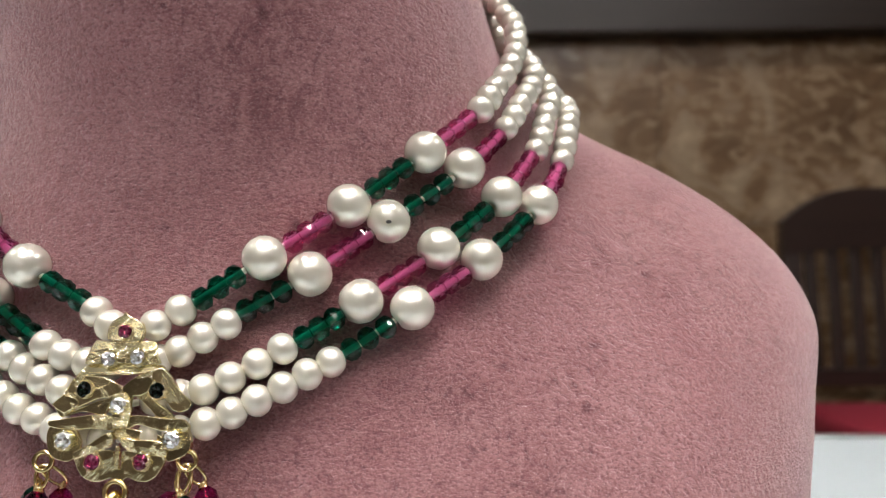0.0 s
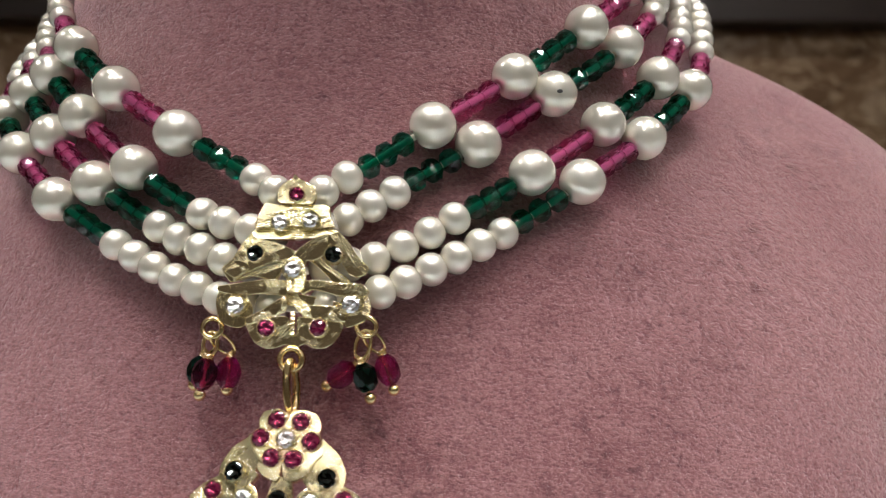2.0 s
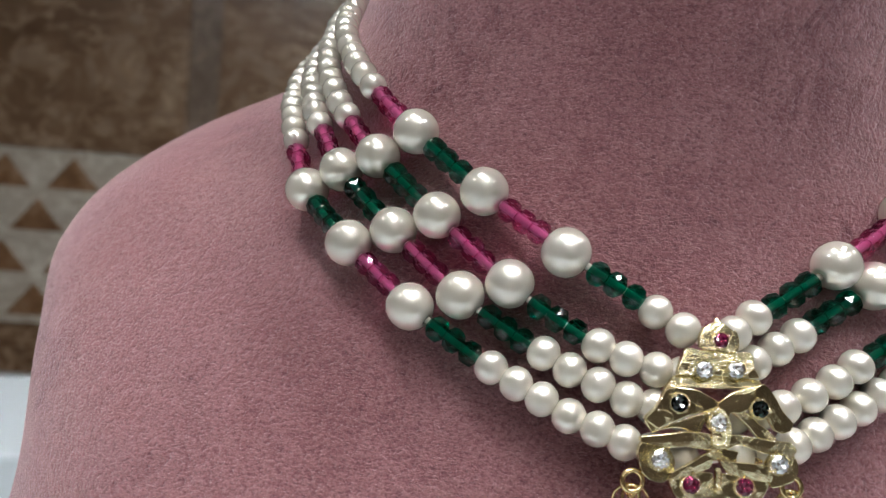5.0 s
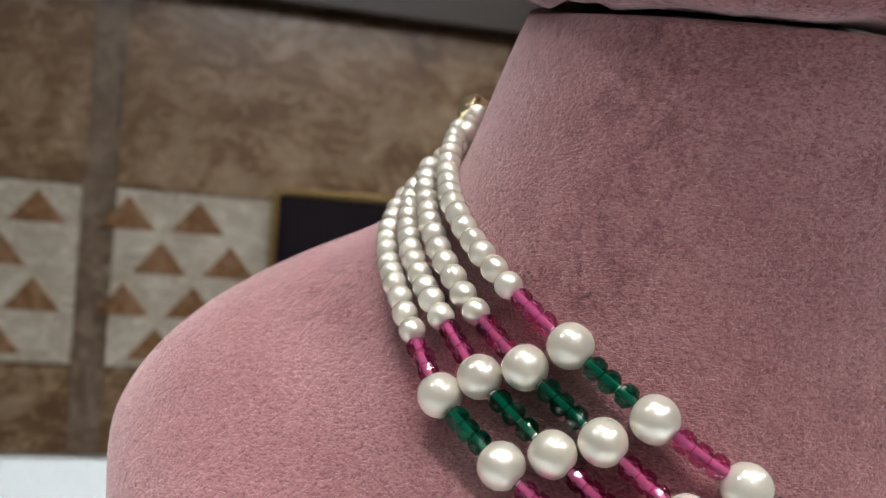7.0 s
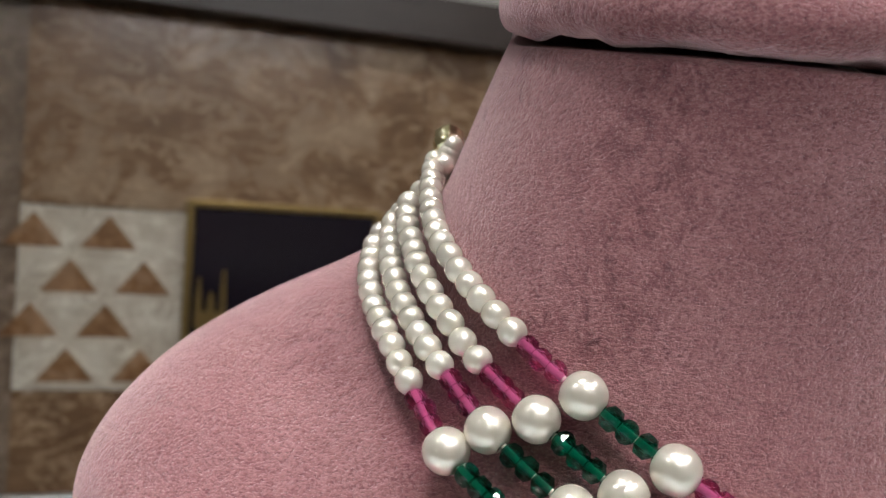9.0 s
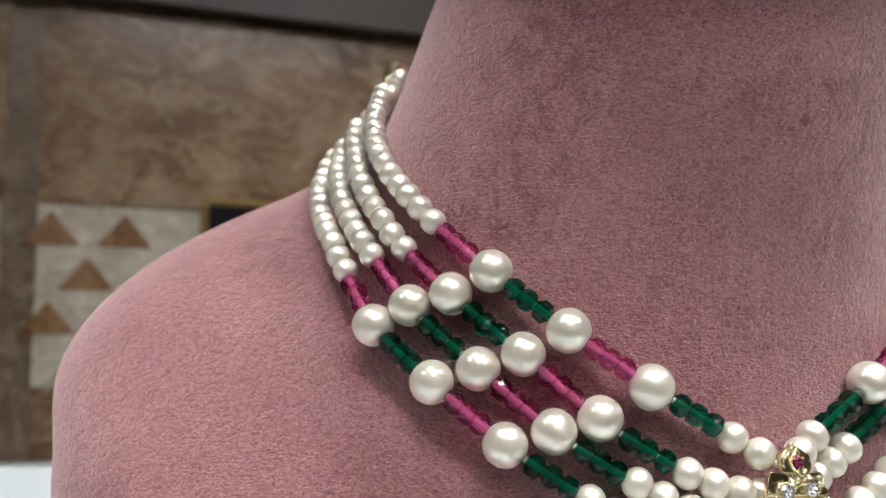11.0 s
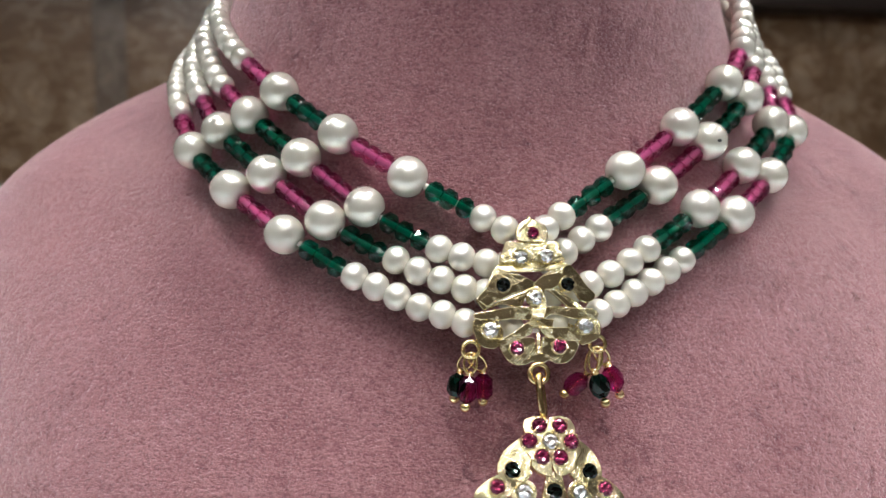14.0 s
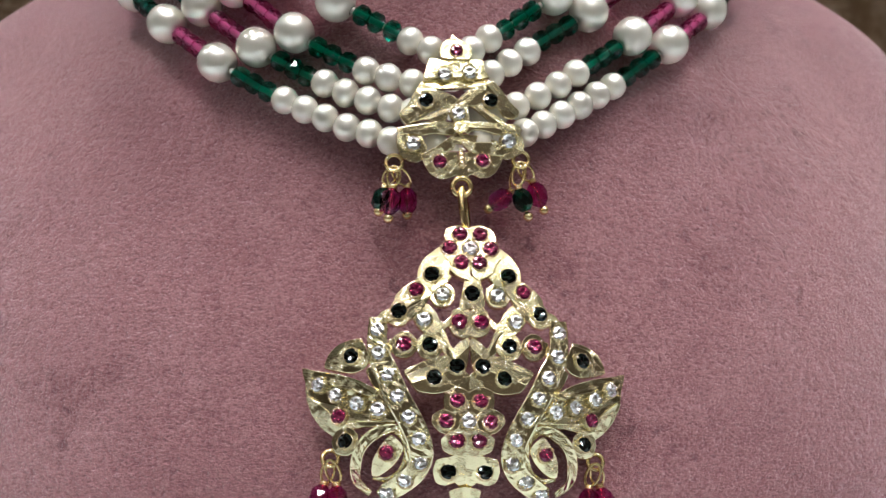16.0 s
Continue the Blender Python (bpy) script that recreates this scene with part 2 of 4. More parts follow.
RED_CLOTH = plain("red_cloth", (0.30, 0.015, 0.035), 0.85, 0, 0.2, 60, 0.3)
# walls out of view, kept dark to deepen the contrast on pearls and gold
UNSEEN_WALL = plain("unseen_dark_wall", (0.16, 0.13, 0.10), 0.8, 0, 0.04, 6, 0.05)
SHELF_PAINT = plain("grey_panel", (0.34, 0.34, 0.31), 0.5, 0, 0.1, 8)
CEILING = plain("white_ceiling", (0.55, 0.54, 0.52), 0.9, 0, 0.03, 5, 0.05)
FLOOR = plain("brown_floor_tile", (0.20, 0.165, 0.13), 0.25, 0, 0.12, 5, 0.03)
COUNTER = plain("white_counter", (0.52, 0.575, 0.595), 0.12, 0, 0.05, 8, 0.02)
STEEL = plain("brushed_steel", (0.62, 0.63, 0.62), 0.3, 1.0, 0.06, 60)
SCREEN = plain("black_panel", (0.012, 0.009, 0.016), 0.18, 0, 0.2, 12, 0.02)
GILT = plain("gilt_frame", (0.30, 0.21, 0.08), 0.35, 0.8, 0.15, 30)
LAMP_GLOW = glow("lamp_diffuser", (1.0, 0.985, 0.965), LAMP_STRENGTH)
GOLD_FILL_GLOW = glow("gold_fill_diffuser", (1.0, 0.985, 0.965), GOLD_FILL_STRENGTH)
# ---- the room ----
WALL_Y = 2.80
floor = tagged(box("floor", (-3.2, 3.2, -3.2, 3.0, -0.1, 0.0), FLOOR), "brown polished stone floor of the shop", "floor", kind="structure")
ceiling = tagged(box("ceiling", (-3.2, 3.2, -3.2, 3.0, 2.7, 2.8), CEILING), "white plaster ceiling of the shop", "ceiling", kind="structure")
# three unseen walls, added to hold down the bounced light
for wall_name, wall_size in (("wall_west", (-3.3, -3.2, -3.2, 3.0, 0, 2.7)), ("wall_east", (3.2, 3.3, -3.2, 3.0, 0, 2.7)), ("wall_south", (-3.2, 3.2, -3.3, -3.2, 0, 2.7))):
    tagged(box(wall_name, wall_size, UNSEEN_WALL), "dark brown wall added out of view to close the room", "wall", kind="structure")
wall_north = tagged(box("wall_north", (-3.2, 3.2, WALL_Y + 0.02, 3.0, 0, 2.7), PILLAR), "wall clad in brown marble with cream inlaid triangles", "wall", kind="structure")
beam = tagged(box("beam", (-3.19, 3.19, WALL_Y - 0.10, WALL_Y - 0.002, 1.715, 1.86), BEAM, None, 0.006), "dark stained wooden ledge along the marble wall", "beam", kind="structure")
upper = tagged(box("wall_panel", (-3.19, 3.19, WALL_Y - 0.03, WALL_Y + 0.016, 1.864, 2.69), SHELF_PAINT), "grey panel above the dark wooden ledge", "panel", kind="structure")


LEDGE_NEAR = 0.44


def loft(bm, rings):
    """A closed solid through a row of outlines with equal corner counts."""
    rows = [[bm.verts.new(p) for p in ring] for ring in rings]
    n = len(rows[0])
    for r0, r1 in zip(rows, rows[1:]):
        for k in range(n):
            bm.faces.new((r0[k], r0[(k + 1) % n], r1[(k + 1) % n], r1[k]))
    bm.faces.new(rows[0][::-1])
    bm.faces.new(rows[-1])
    bmesh.ops.recalc_face_normals(bm, faces=bm.faces)


def counter_thing():
    top = tagged(new("display_counter"), "white glass-topped shop counter under the velvet bust", "counter")
    top.location = (0.2, 0.35, 0)
    box("counter_top", (-1.6, 1.6, -0.75, 0.25, 0.745, 0.775), COUNTER, top, 0.004)
    box("cabinet_body", (-1.55, 1.55, -0.70, 0.24, 0.0, 0.744), BEAM, top, 0.004)
    box("raised_ledge", (-1.6, 1.6, LEDGE_NEAR - 0.35, 0.248, 0.885, 0.9105), COUNTER, top, 0.003, "white glass ledge behind the bust")
    box("edge_strip", (-1.6, 1.6, 0.2485, 0.254, 0.882, 0.9125), STEEL, top, 0.001, "brushed metal edge strip")
    for x in (-1.2, 0.0, 1.2):
        box("ledge_post", (x - 0.02, x + 0.02, 0.12, 0.16, 0.776, 0.884), STEEL, top, 0.003)
    return top


counter_thing()


def chair_thing():
    chair = tagged(new("chair"), "dark wooden chair with slatted back and red seat", "chair")
    chair.location = (1.19, 2.26, 0)
    for x in (-0.22, 0.22):
        box("front_leg", (x - 0.022, x + 0.022, -0.24, -0.195, 0, 0.50), CHAIR_WOOD, chair, 0.006)
        bm = bmesh.new()
        loft(bm, [[(x - 0.024, y0, z), (x + 0.024, y0, z), (x + 0.024, y0 + 0.045, z), (x - 0.024, y0 + 0.045, z)] for z in np.linspace(0, 1.08, 9) for y0 in [0.17 + 0.10 * max(0, (z - 0.45) / 0.63)]])
        part("back_leg", bm, CHAIR_WOOD, chair, smooth=False)
    box("seat_frame", (-0.24, 0.24, -0.24, 0.21, 0.44, 0.50), CHAIR_WOOD, chair, 0.006)
    bm = bmesh.new()
    box_into(bm, -0.235, 0.235, -0.235, 0.17, 0.501, 0.585, 0.03)
    part("seat", bm, RED_CLOTH, chair, "red upholstered seat")
    bm = bmesh.new()
    rail = []
    for x in np.linspace(-0.25, 0.25, 25):
        low, high = 1.02 - 0.02 * (x / 0.25) ** 2, 1.20 - 0.10 * (abs(x) / 0.25) ** 2.4
        rail.append([(x, 0.255, low), (x, 0.30, low), (x, 0.30, high), (x, 0.255, high)])
    loft(bm, rail)
    part("top_rail", bm, CHAIR_WOOD, chair, smooth=False)
    box("lower_rail", (-0.2, 0.2, 0.20, 0.235, 0.62, 0.67), CHAIR_WOOD, chair, 0.004)
    slat = bpy.data.meshes.new("slat")
    bm = bmesh.new()
    box_into(bm, -0.016, 0.016, -0.009, 0.009, 0, 0.372, 0.003)
    bm.to_mesh(slat)
    bm.free()
    slat.materials.append(CHAIR_WOOD)
    for k in range(6):
        piece("slat", slat, chair, pose(-0.165 + 0.066 * k, 0.222, 0.66, -9, 0, 0))
    return chair


chair_thing()


def panel_thing():
    thing = tagged(new("framed_panel"), "glossy black panel in a thin gilt frame on the marble wall", "framed panel")
    thing.location = (0.20, WALL_Y, 0.90)
    box("panel", (-0.285, 0.285, -0.03, -0.004, -0.22, 0.22), SCREEN, thing, 0.002)
    for name, size in (("frame_top", (-0.31, 0.31, -0.04, -0.002, 0.222, 0.244)), ("frame_bottom", (-0.31, 0.31, -0.04, -0.002, -0.244, -0.222)), ("frame_side", (-0.31, -0.287, -0.04, -0.002, -0.22, 0.22)), ("frame_side", (0.287, 0.31, -0.04, -0.002, -0.22, 0.22))):
        box(name, size, GILT, thing, 0.004, "thin gilt frame bar")
    # three tapered gilt strips above a wider one, at the panel's left
    bm = bmesh.new()
    for x, low, high, wide in ((-0.262, -0.13, 0.00, 0.010), (-0.224, -0.12, -0.045, 0.013), (-0.188, -0.11, 0.025, 0.009)):
        loft(bm, [[(x - wide * f, -0.0335, z), (x + wide * f, -0.0335, z), (x + wide * f, -0.0305, z), (x - wide * f, -0.0305, z)] for f, z in ((1.0, low), (0.9, (low + high) / 2), (0.35, high))])
    loft(bm, [[(-0.224 - w, -0.0345, z), (-0.224 + w, -0.0345, z), (-0.224 + w, -0.0305, z), (-0.224 - w, -0.0305, z)] for w, z in ((0.020, -0.175), (0.047, -0.16), (0.050, -0.125), (0.030, -0.105))])
    part("gilt_shapes", bm, GILT, thing, "small raised gold shapes", smooth=False)
    return thing


panel_thing()


def ceiling_light(x, y, w, d):
    # the long strip is an added fill light, not a fitting of the shop
    lamp_thing = tagged(new("ceiling_light"), "long fill strip added out of view to brighten the gold" if w > 0.5 else "square ceiling light out of view with bright diffuser", "ceiling light", "ceiling lights")
    lamp_thing.location = (x, y, 2.7)
    bm = bmesh.new()
    for sx0, sx1, sy0, sy1 in ((-w, w, d - 0.02, d), (-w, w, -d, -d + 0.02), (-w, -w + 0.02, -d + 0.021, d - 0.021), (w - 0.02, w, -d + 0.021, d - 0.021)):
        box_into(bm, sx0, sx1, sy0, sy1, -0.02, -0.002)
    part("frame", bm, STEEL, lamp_thing, smooth=False)
    box("diffuser", (-w + 0.022, w - 0.022, -d + 0.022, d - 0.022, -0.014, -0.003), GOLD_FILL_GLOW if w > 0.5 else LAMP_GLOW, lamp_thing)
    return lamp_thing


for lx, ly, lw, ld in CEILING_LIGHTS:
    ceiling_light(lx, ly, lw, ld)


# ---- the velvet bust ----
NECK_W = np.array([0.095, 0.07, 0.045, 0.02, -0.02])
TORSO_W = np.array([0.05, 0.04, 0.03, 0.02, 0.01, 0.0, -0.012, -0.03, -0.055, -0.09])
NECK = dict(half=[0.039, 0.0481, 0.0556, 0.0658, 0.0868], front=[-0.0674, -0.0624, -0.0549, -0.0506, -0.0571], back=[0.0374, 0.0473, 0.0577, 0.0669, 0.0819])
TORSO = dict(half=[0.0337, 0.0530, 0.0717, 0.0917, 0.1072, 0.1175, 0.1240, 0.1220, 0.1188, 0.1264],
             front=[0.024, 0.0148, 0.0059, -0.0041, -0.0125, -0.0227, -0.0321, -0.0494, -0.0661, -0.0781],
             back=[0.0634, 0.0653, 0.0671, 0.0689, 0.0706, 0.0724, 0.0744, 0.0779, 0.0819, 0.0878])
ROUND, BLEND = 2.831, 0.0188
BUST = Matrix.Translation((-0.0441, 0.1918, 1.05)) @ Euler((0, 0, radians(-7.24))).to_matrix().to_4x4() @ Euler((0, radians(0.80), 0)).to_matrix().to_4x4()


def glide(w, knots, values):
    """Smooth curve through values at falling heights."""
    x, y = knots[::-1], np.array(values)[::-1]
    m = np.gradient(y, x)
    w = np.clip(w, x[0], x[-1])
    i = np.clip(np.searchsorted(x, w) - 1, 0, len(x) - 2)
    h = x[i + 1] - x[i]
    t = (w - x[i]) / h
    return (2 * t**3 - 3 * t**2 + 1) * y[i] + (t**3 - 2 * t**2 + t) * h * m[i] + (3 * t**2 - 2 * t**3) * y[i + 1] + (t**3 - t**2) * h * m[i + 1]


def column(u, v, w, knots, shape, n):
    a = np.maximum(glide(w, knots, shape["half"]), 0.004)
    f, b = glide(w, knots, shape["front"]), glide(w, knots, shape["back"])
    half = np.maximum((b - f) / 2, 0.004)
    g = ((np.abs(u) / a + 1e-9) ** n + (np.abs(v - (f + b) / 2) / half + 1e-9) ** n) ** (1 / n) - 1
    return g * np.minimum(a, half)


def bust_field(u, v, w):
    """Negative inside the bust: a neck column melted into rounded shoulders."""
    d1, d2 = column(u, v, w, NECK_W, NECK, 2.1), column(u - 0.0010, v, w, TORSO_W, TORSO, ROUND)
    h = np.clip(0.5 + 0.5 * (d2 - d1) / BLEND, 0, 1)
    return d2 * (1 - h) + d1 * h - BLEND * h * (1 - h)


def bust_radius(angle, w):
    low, high = np.zeros_like(angle), np.full_like(angle, 0.25)
    for _ in range(34):
        mid = (low + high) / 2
        inside = bust_field(mid * np.cos(angle), 0.012 + mid * np.sin(angle), w) < 0
        low, high = np.where(inside, mid, low), np.where(inside, high, mid)
    return low


NECK_TOP, TOP_TILT = 0.0803, 0.305


def bust_thing():
    bust = tagged(new("display_bust"), "dusty pink velvet jewellery bust standing on the counter", "display bust")
    bust.matrix_basis = BUST
    rings, around = [], 240
    angle = np.linspace(0, 2 * np.pi, around, endpoint=False)
    heights = list(np.arange(NECK_TOP, 0.05, -0.0016)) + list(np.arange(0.05, -0.06, -0.0010)) + list(np.arange(-0.06, -0.2735, -0.004)) + [-0.2735]
    for s in heights:
        tilt = TOP_TILT * min(1, max(0, (s - 0.03) / (NECK_TOP - 0.03)))
        w = s + tilt * 0.058 * np.sin(angle)
        r = bust_radius(angle, w)
        if s < -0.24:
            r = r * (1 - 0.25 * ((-0.24 - s) / 0.034) ** 2)
        rings.append(np.stack([r * np.cos(angle), 0.012 + r * np.sin(angle), w], 1))
    top = rings[0]
    centre = top.mean(0)
    lead = []
    for shrink, rise in ((0.40, 0.0012), (0.90, 0.0010), (0.96, 0.0008), (0.985, 0.0003)):
        lead.append(centre + (top - centre) * np.array([shrink, shrink, 1]) + np.array([0, 0, rise]))
    rings = lead + rings
    bm = bmesh.new()
    rows = [[bm.verts.new(p) for p in ring] for ring in rings]
    for r0, r1 in zip(rows, rows[1:]):
        for k in range(around):
            bm.faces.new((r0[k], r1[k], r1[(k + 1) % around], r0[(k + 1) % around]))
    bm.faces.new(rows[0])
    bm.faces.new(rows[-1][::-1])
    bmesh.ops.recalc_face_normals(bm, faces=bm.faces)
    part("body", bm, VELVET, bust)

    def disc(name, base, thick, grow, label):
        ring = centre + (top - centre) * np.array([grow, grow, 1])
        d = bmesh.new()
        layers = []
        wob = np.array([noise.noise(Vector((6 * math.cos(q), 6 * math.sin(q), base * 90))) + 0.6 * noise.noise(Vector((19 * math.cos(q), 19 * math.sin(q), base * 90))) for q in angle])
        for k in range(13):
            a = math.pi * k / 12
            inset = 1 - 0.085 * (1 - math.sin(a) ** 0.6)
            lay = centre + (ring - centre) * np.array([inset, inset, 1])
            lay[:, 2] += base + thick * (1 - math.cos(a)) / 2 + 0.0011 * wob * (1 if k < 4 else 0.35)
            layers.append([d.verts.new(p) for p in lay])
        for r0, r1 in zip(layers, layers[1:]):
            for k in range(around):
                d.faces.new((r0[k], r0[(k + 1) % around], r1[(k + 1) % around], r1[k]))
        d.faces.new(layers[0][::-1])
        d.faces.new(layers[-1])
        part(name, d, VELVET, bust, label)

    disc("neck_cap", 0.0018, 0.0098, 1.065, "velvet covered cap closing the neck")
    disc("upper_cap", 0.0130, 0.012, 1.0, "upper velvet disc on the neck cap")
    return bust


bust_thing()

# ---- the necklace ----
necklace = tagged(new("necklace"), "four-strand pearl and crystal necklace with gold pendant on velvet bust", "necklace")
necklace.location = (-0.0474, 0.1269, 1.0277)
HERE = Matrix.Translation(necklace.location)
SMALL, SHORT, BIG, CUT, CUT_LONG = 0.0054, 0.0043, 0.0077, 0.0040, 0.0031


def pearl_mesh(name, across, along):
    """A pearl on the z axis, with a drilled dimple at both ends."""
    bm = bmesh.new()
    seg, hole = 28, 0.00075
    rows = []
    steps = 18
    for k in range(steps + 1):
        a = math.pi * k / steps
        r = across / 2 * math.sin(a) ** 0.92
        z = -along / 2 * math.cos(a)
        if k in (0, steps):
            r, z = hole * 0.8, z * 0.90
        r = max(r, hole * 0.8)
        rows.append([bm.verts.new((r * math.cos(2 * math.pi * q / seg), r * math.sin(2 * math.pi * q / seg), z)) for q in range(seg)])
    for r0, r1 in zip(rows, rows[1:]):
        for q in range(seg):
            bm.faces.new((r0[q], r0[(q + 1) % seg], r1[(q + 1) % seg], r1[q]))
    for cap in (rows[0][::-1], rows[-1]):
        bm.faces.new(cap).material_index = 1
    me = bpy.data.meshes.new(name)
    bm.to_mesh(me)
    bm.free()
    me.materials.append(PEARL)
    me.materials.append(HOLE)
    me.polygons.foreach_set("use_smooth", [True] * len(me.polygons))
    return me


def cut_mesh(name, across, along, material, sides=8):
    """A faceted bead on the z axis."""
    bm = bmesh.new()
    levels = ((-0.5, 0.45, 0), (-0.29, 0.91, 0.5), (0.0, 1.0, 0), (0.29, 0.91, 0.5), (0.5, 0.45, 0))
    rows = []
    for z, r, turn in levels:
        rows.append([bm.verts.new((r * across / 2 * math.cos(2 * math.pi * (q + turn) / sides), r * across / 2 * math.sin(2 * math.pi * (q + turn) / sides), z * along)) for q in range(sides)])
    for (r0, r1), shift in zip(zip(rows, rows[1:]), (0, 1, 0, 1)):
        for q in range(sides):
            n = (q + 1) % sides
            if shift == 0:
                bm.faces.new((r0[q], r0[n], r1[q]))
                bm.faces.new((r0[n], r1[n], r1[q]))
            else:
                bm.faces.new((r0[q], r1[n], r1[q]))
                bm.faces.new((r0[q], r0[n], r1[n]))
    bm.faces.new(rows[0][::-1])
    bm.faces.new(rows[-1])
    bmesh.ops.recalc_face_normals(bm, faces=bm.faces)
    me = bpy.data.meshes.new(name)
    bm.to_mesh(me)
    bm.free()
    me.materials.append(material)
    return me


SMALL_PEARL = pearl_mesh("small_pearl", SMALL, SHORT * 1.15)
BIG_PEARL = pearl_mesh("large_pearl", BIG, BIG * 0.97)
GREEN_BEAD = cut_mesh("green_bead", CUT, CUT_LONG, GREEN)
PINK_BEAD = cut_mesh("pink_bead", CUT * 0.95, CUT_LONG, PINK)


def spline(points, per=24):
    """A smooth line through the points, as a fine polyline."""
    p = [Vector(q) for q in points]
    p = [p[0] * 2 - p[1]] + p + [p[-1] * 2 - p[-2]]
    out, marks = [], []
    for i in range(1, len(p) - 2):
        marks.append(len(out))
        a, b, c, d = p[i - 1 : i + 3]
        ta, tb = (c - a) / 2, (d - b) / 2
        la, lb, lc = (b - a).length, (c - b).length, (d - c).length
        ta, tb = (c - a) * (lb / (la + lb)), (d - b) * (lb / (lb + lc))
        for k in range(per):
            t = k / per
            out.append(b * (2 * t**3 - 3 * t**2 + 1) + ta * (t**3 - 2 * t**2 + t) + c * (3 * t**2 - 2 * t**3) + tb * (t**3 - t**2))
    marks.append(len(out))
    out.append(p[-2])
    return out, marks


def tube(bm, line, radius, sides=8, closed=False):
    rows, n = [], len(line)
    up = Vector((0.3, 0.2, 1)).normalized()
    for k, q in enumerate(line):
        a, b = (line[(k - 1) % n], line[(k + 1) % n]) if closed else (line[max(k - 1, 0)], line[min(k + 1, n - 1)])
        t = (b - a).normalized()
        x = t.cross(up)
        x = x.normalized() if x.length > 1e-4 else t.orthogonal().normalized()
        y = t.cross(x)
        up = y if k == 0 else (up - t * up.dot(t)).normalized()
        x = t.cross(up).normalized()
        y = up
        rows.append([bm.verts.new(q + radius * (x * math.cos(2 * math.pi * s / sides) + y * math.sin(2 * math.pi * s / sides))) for s in range(sides)])
    pairs = list(zip(rows, rows[1:])) + ([(rows[-1], rows[0])] if closed else [])
    for r0, r1 in pairs:
        for s in range(sides):
            bm.faces.new((r0[s], r0[(s + 1) % sides], r1[(s + 1) % sides], r1[s]))
    if not closed:
        bm.faces.new(rows[0])
        bm.faces.new(rows[-1][::-1])
    bmesh.ops.recalc_face_normals(bm, faces=bm.faces)


def aim(place, way, spin=0.0):
    return Matrix.Translation(place) @ Vector(way).to_track_quat("Z", "Y").to_matrix().to_4x4() @ Matrix.Rotation(spin, 4, "Z")


LEFT = [
    ((-0.0981, 0.1642, 1.0728), (-0.0908, 0.1530, 1.0649), (-0.0803, 0.1439, 1.0562), (-0.0682, 0.1376, 1.0482), (-0.0551, 0.1344, 1.0407), (-0.0518, 0.1321, 1.0385)),
    ((-0.1022, 0.1678, 1.0677), (-0.0964, 0.1564, 1.0605), (-0.0869, 0.1464, 1.0519), (-0.0759, 0.1397, 1.0427), (-0.0634, 0.1340, 1.0353), (-0.0554, 0.1315, 1.0328)),
    ((-0.1072, 0.1720, 1.0662), (-0.1024, 0.1609, 1.0580), (-0.0933, 0.1496, 1.0490), (-0.0828, 0.1416, 1.0403), (-0.0707, 0.1364, 1.0332), (-0.0594, 0.1313, 1.0285)),
    ((-0.1114, 0.1748, 1.0628), (-0.1081, 0.1635, 1.0543), (-0.1002, 0.1524, 1.0462), (-0.0901, 0.1437, 1.0380), (-0.0780, 0.1377, 1.0304), (-0.0595, 0.1297, 1.0225)),
]
RIGHT = [
    ((0.0076, 0.1567, 1.0762), (-0.0021, 0.1464, 1.0674), (-0.0147, 0.1404, 1.0578), (-0.0279, 0.1354, 1.0492), (-0.0409, 0.1332, 1.0408), (-0.0445, 0.1316, 1.0387)),
    ((0.0126, 0.1605, 1.0731), (0.0049, 0.1501, 1.0647), (-0.0081, 0.1414, 1.0551), (-0.0208, 0.1369, 1.0465), (-0.0338, 0.1336, 1.0388), (-0.0408, 0.1321, 1.0345)),
    ((0.0187, 0.1648, 1.0696), (0.0113, 0.1514, 1.0598), (0.0003, 0.1434, 1.0504), (-0.0122, 0.1365, 1.0420), (-0.0245, 0.1332, 1.0346), (-0.0364, 0.1305, 1.0286)),
    ((0.0242, 0.1678, 1.0676), (0.0184, 0.1553, 1.0583), (0.0077, 0.1456, 1.0485), (-0.0040, 0.1383, 1.0407), (-0.0169, 0.1343, 1.0325), (-0.0357, 0.1285, 1.0237)),
]
BACK_L = [
    ((-0.0920, 0.2165, 1.1074), (-0.0967, 0.2140, 1.1038), (-0.1009, 0.2037, 1.0972), (-0.1034, 0.1928, 1.0905), (-0.1037, 0.1816, 1.0841), (-0.1011, 0.1708, 1.0774)),
    ((-0.0943, 0.2119, 1.1061), (-0.0975, 0.2107, 1.0996), (-0.1044, 0.2068, 1.0932), (-0.1066, 0.1960, 1.0863), (-0.1070, 0.1850, 1.0796), (-0.1051, 0.1742, 1.0727)),
    ((-0.0948, 0.2120, 1.1048), (-0.0981, 0.2133, 1.0974), (-0.1057, 0.2122, 1.0900), (-0.1090, 0.2017, 1.0832), (-0.1102, 0.1904, 1.0770), (-0.1089, 0.1793, 1.0705)),
    ((-0.0953, 0.2121, 1.1036), (-0.0994, 0.2144, 1.0952), (-0.1082, 0.2145, 1.0868), (-0.1124, 0.2046, 1.0796), (-0.1137, 0.1933, 1.0734), (-0.1128, 0.1817, 1.0678)),
]
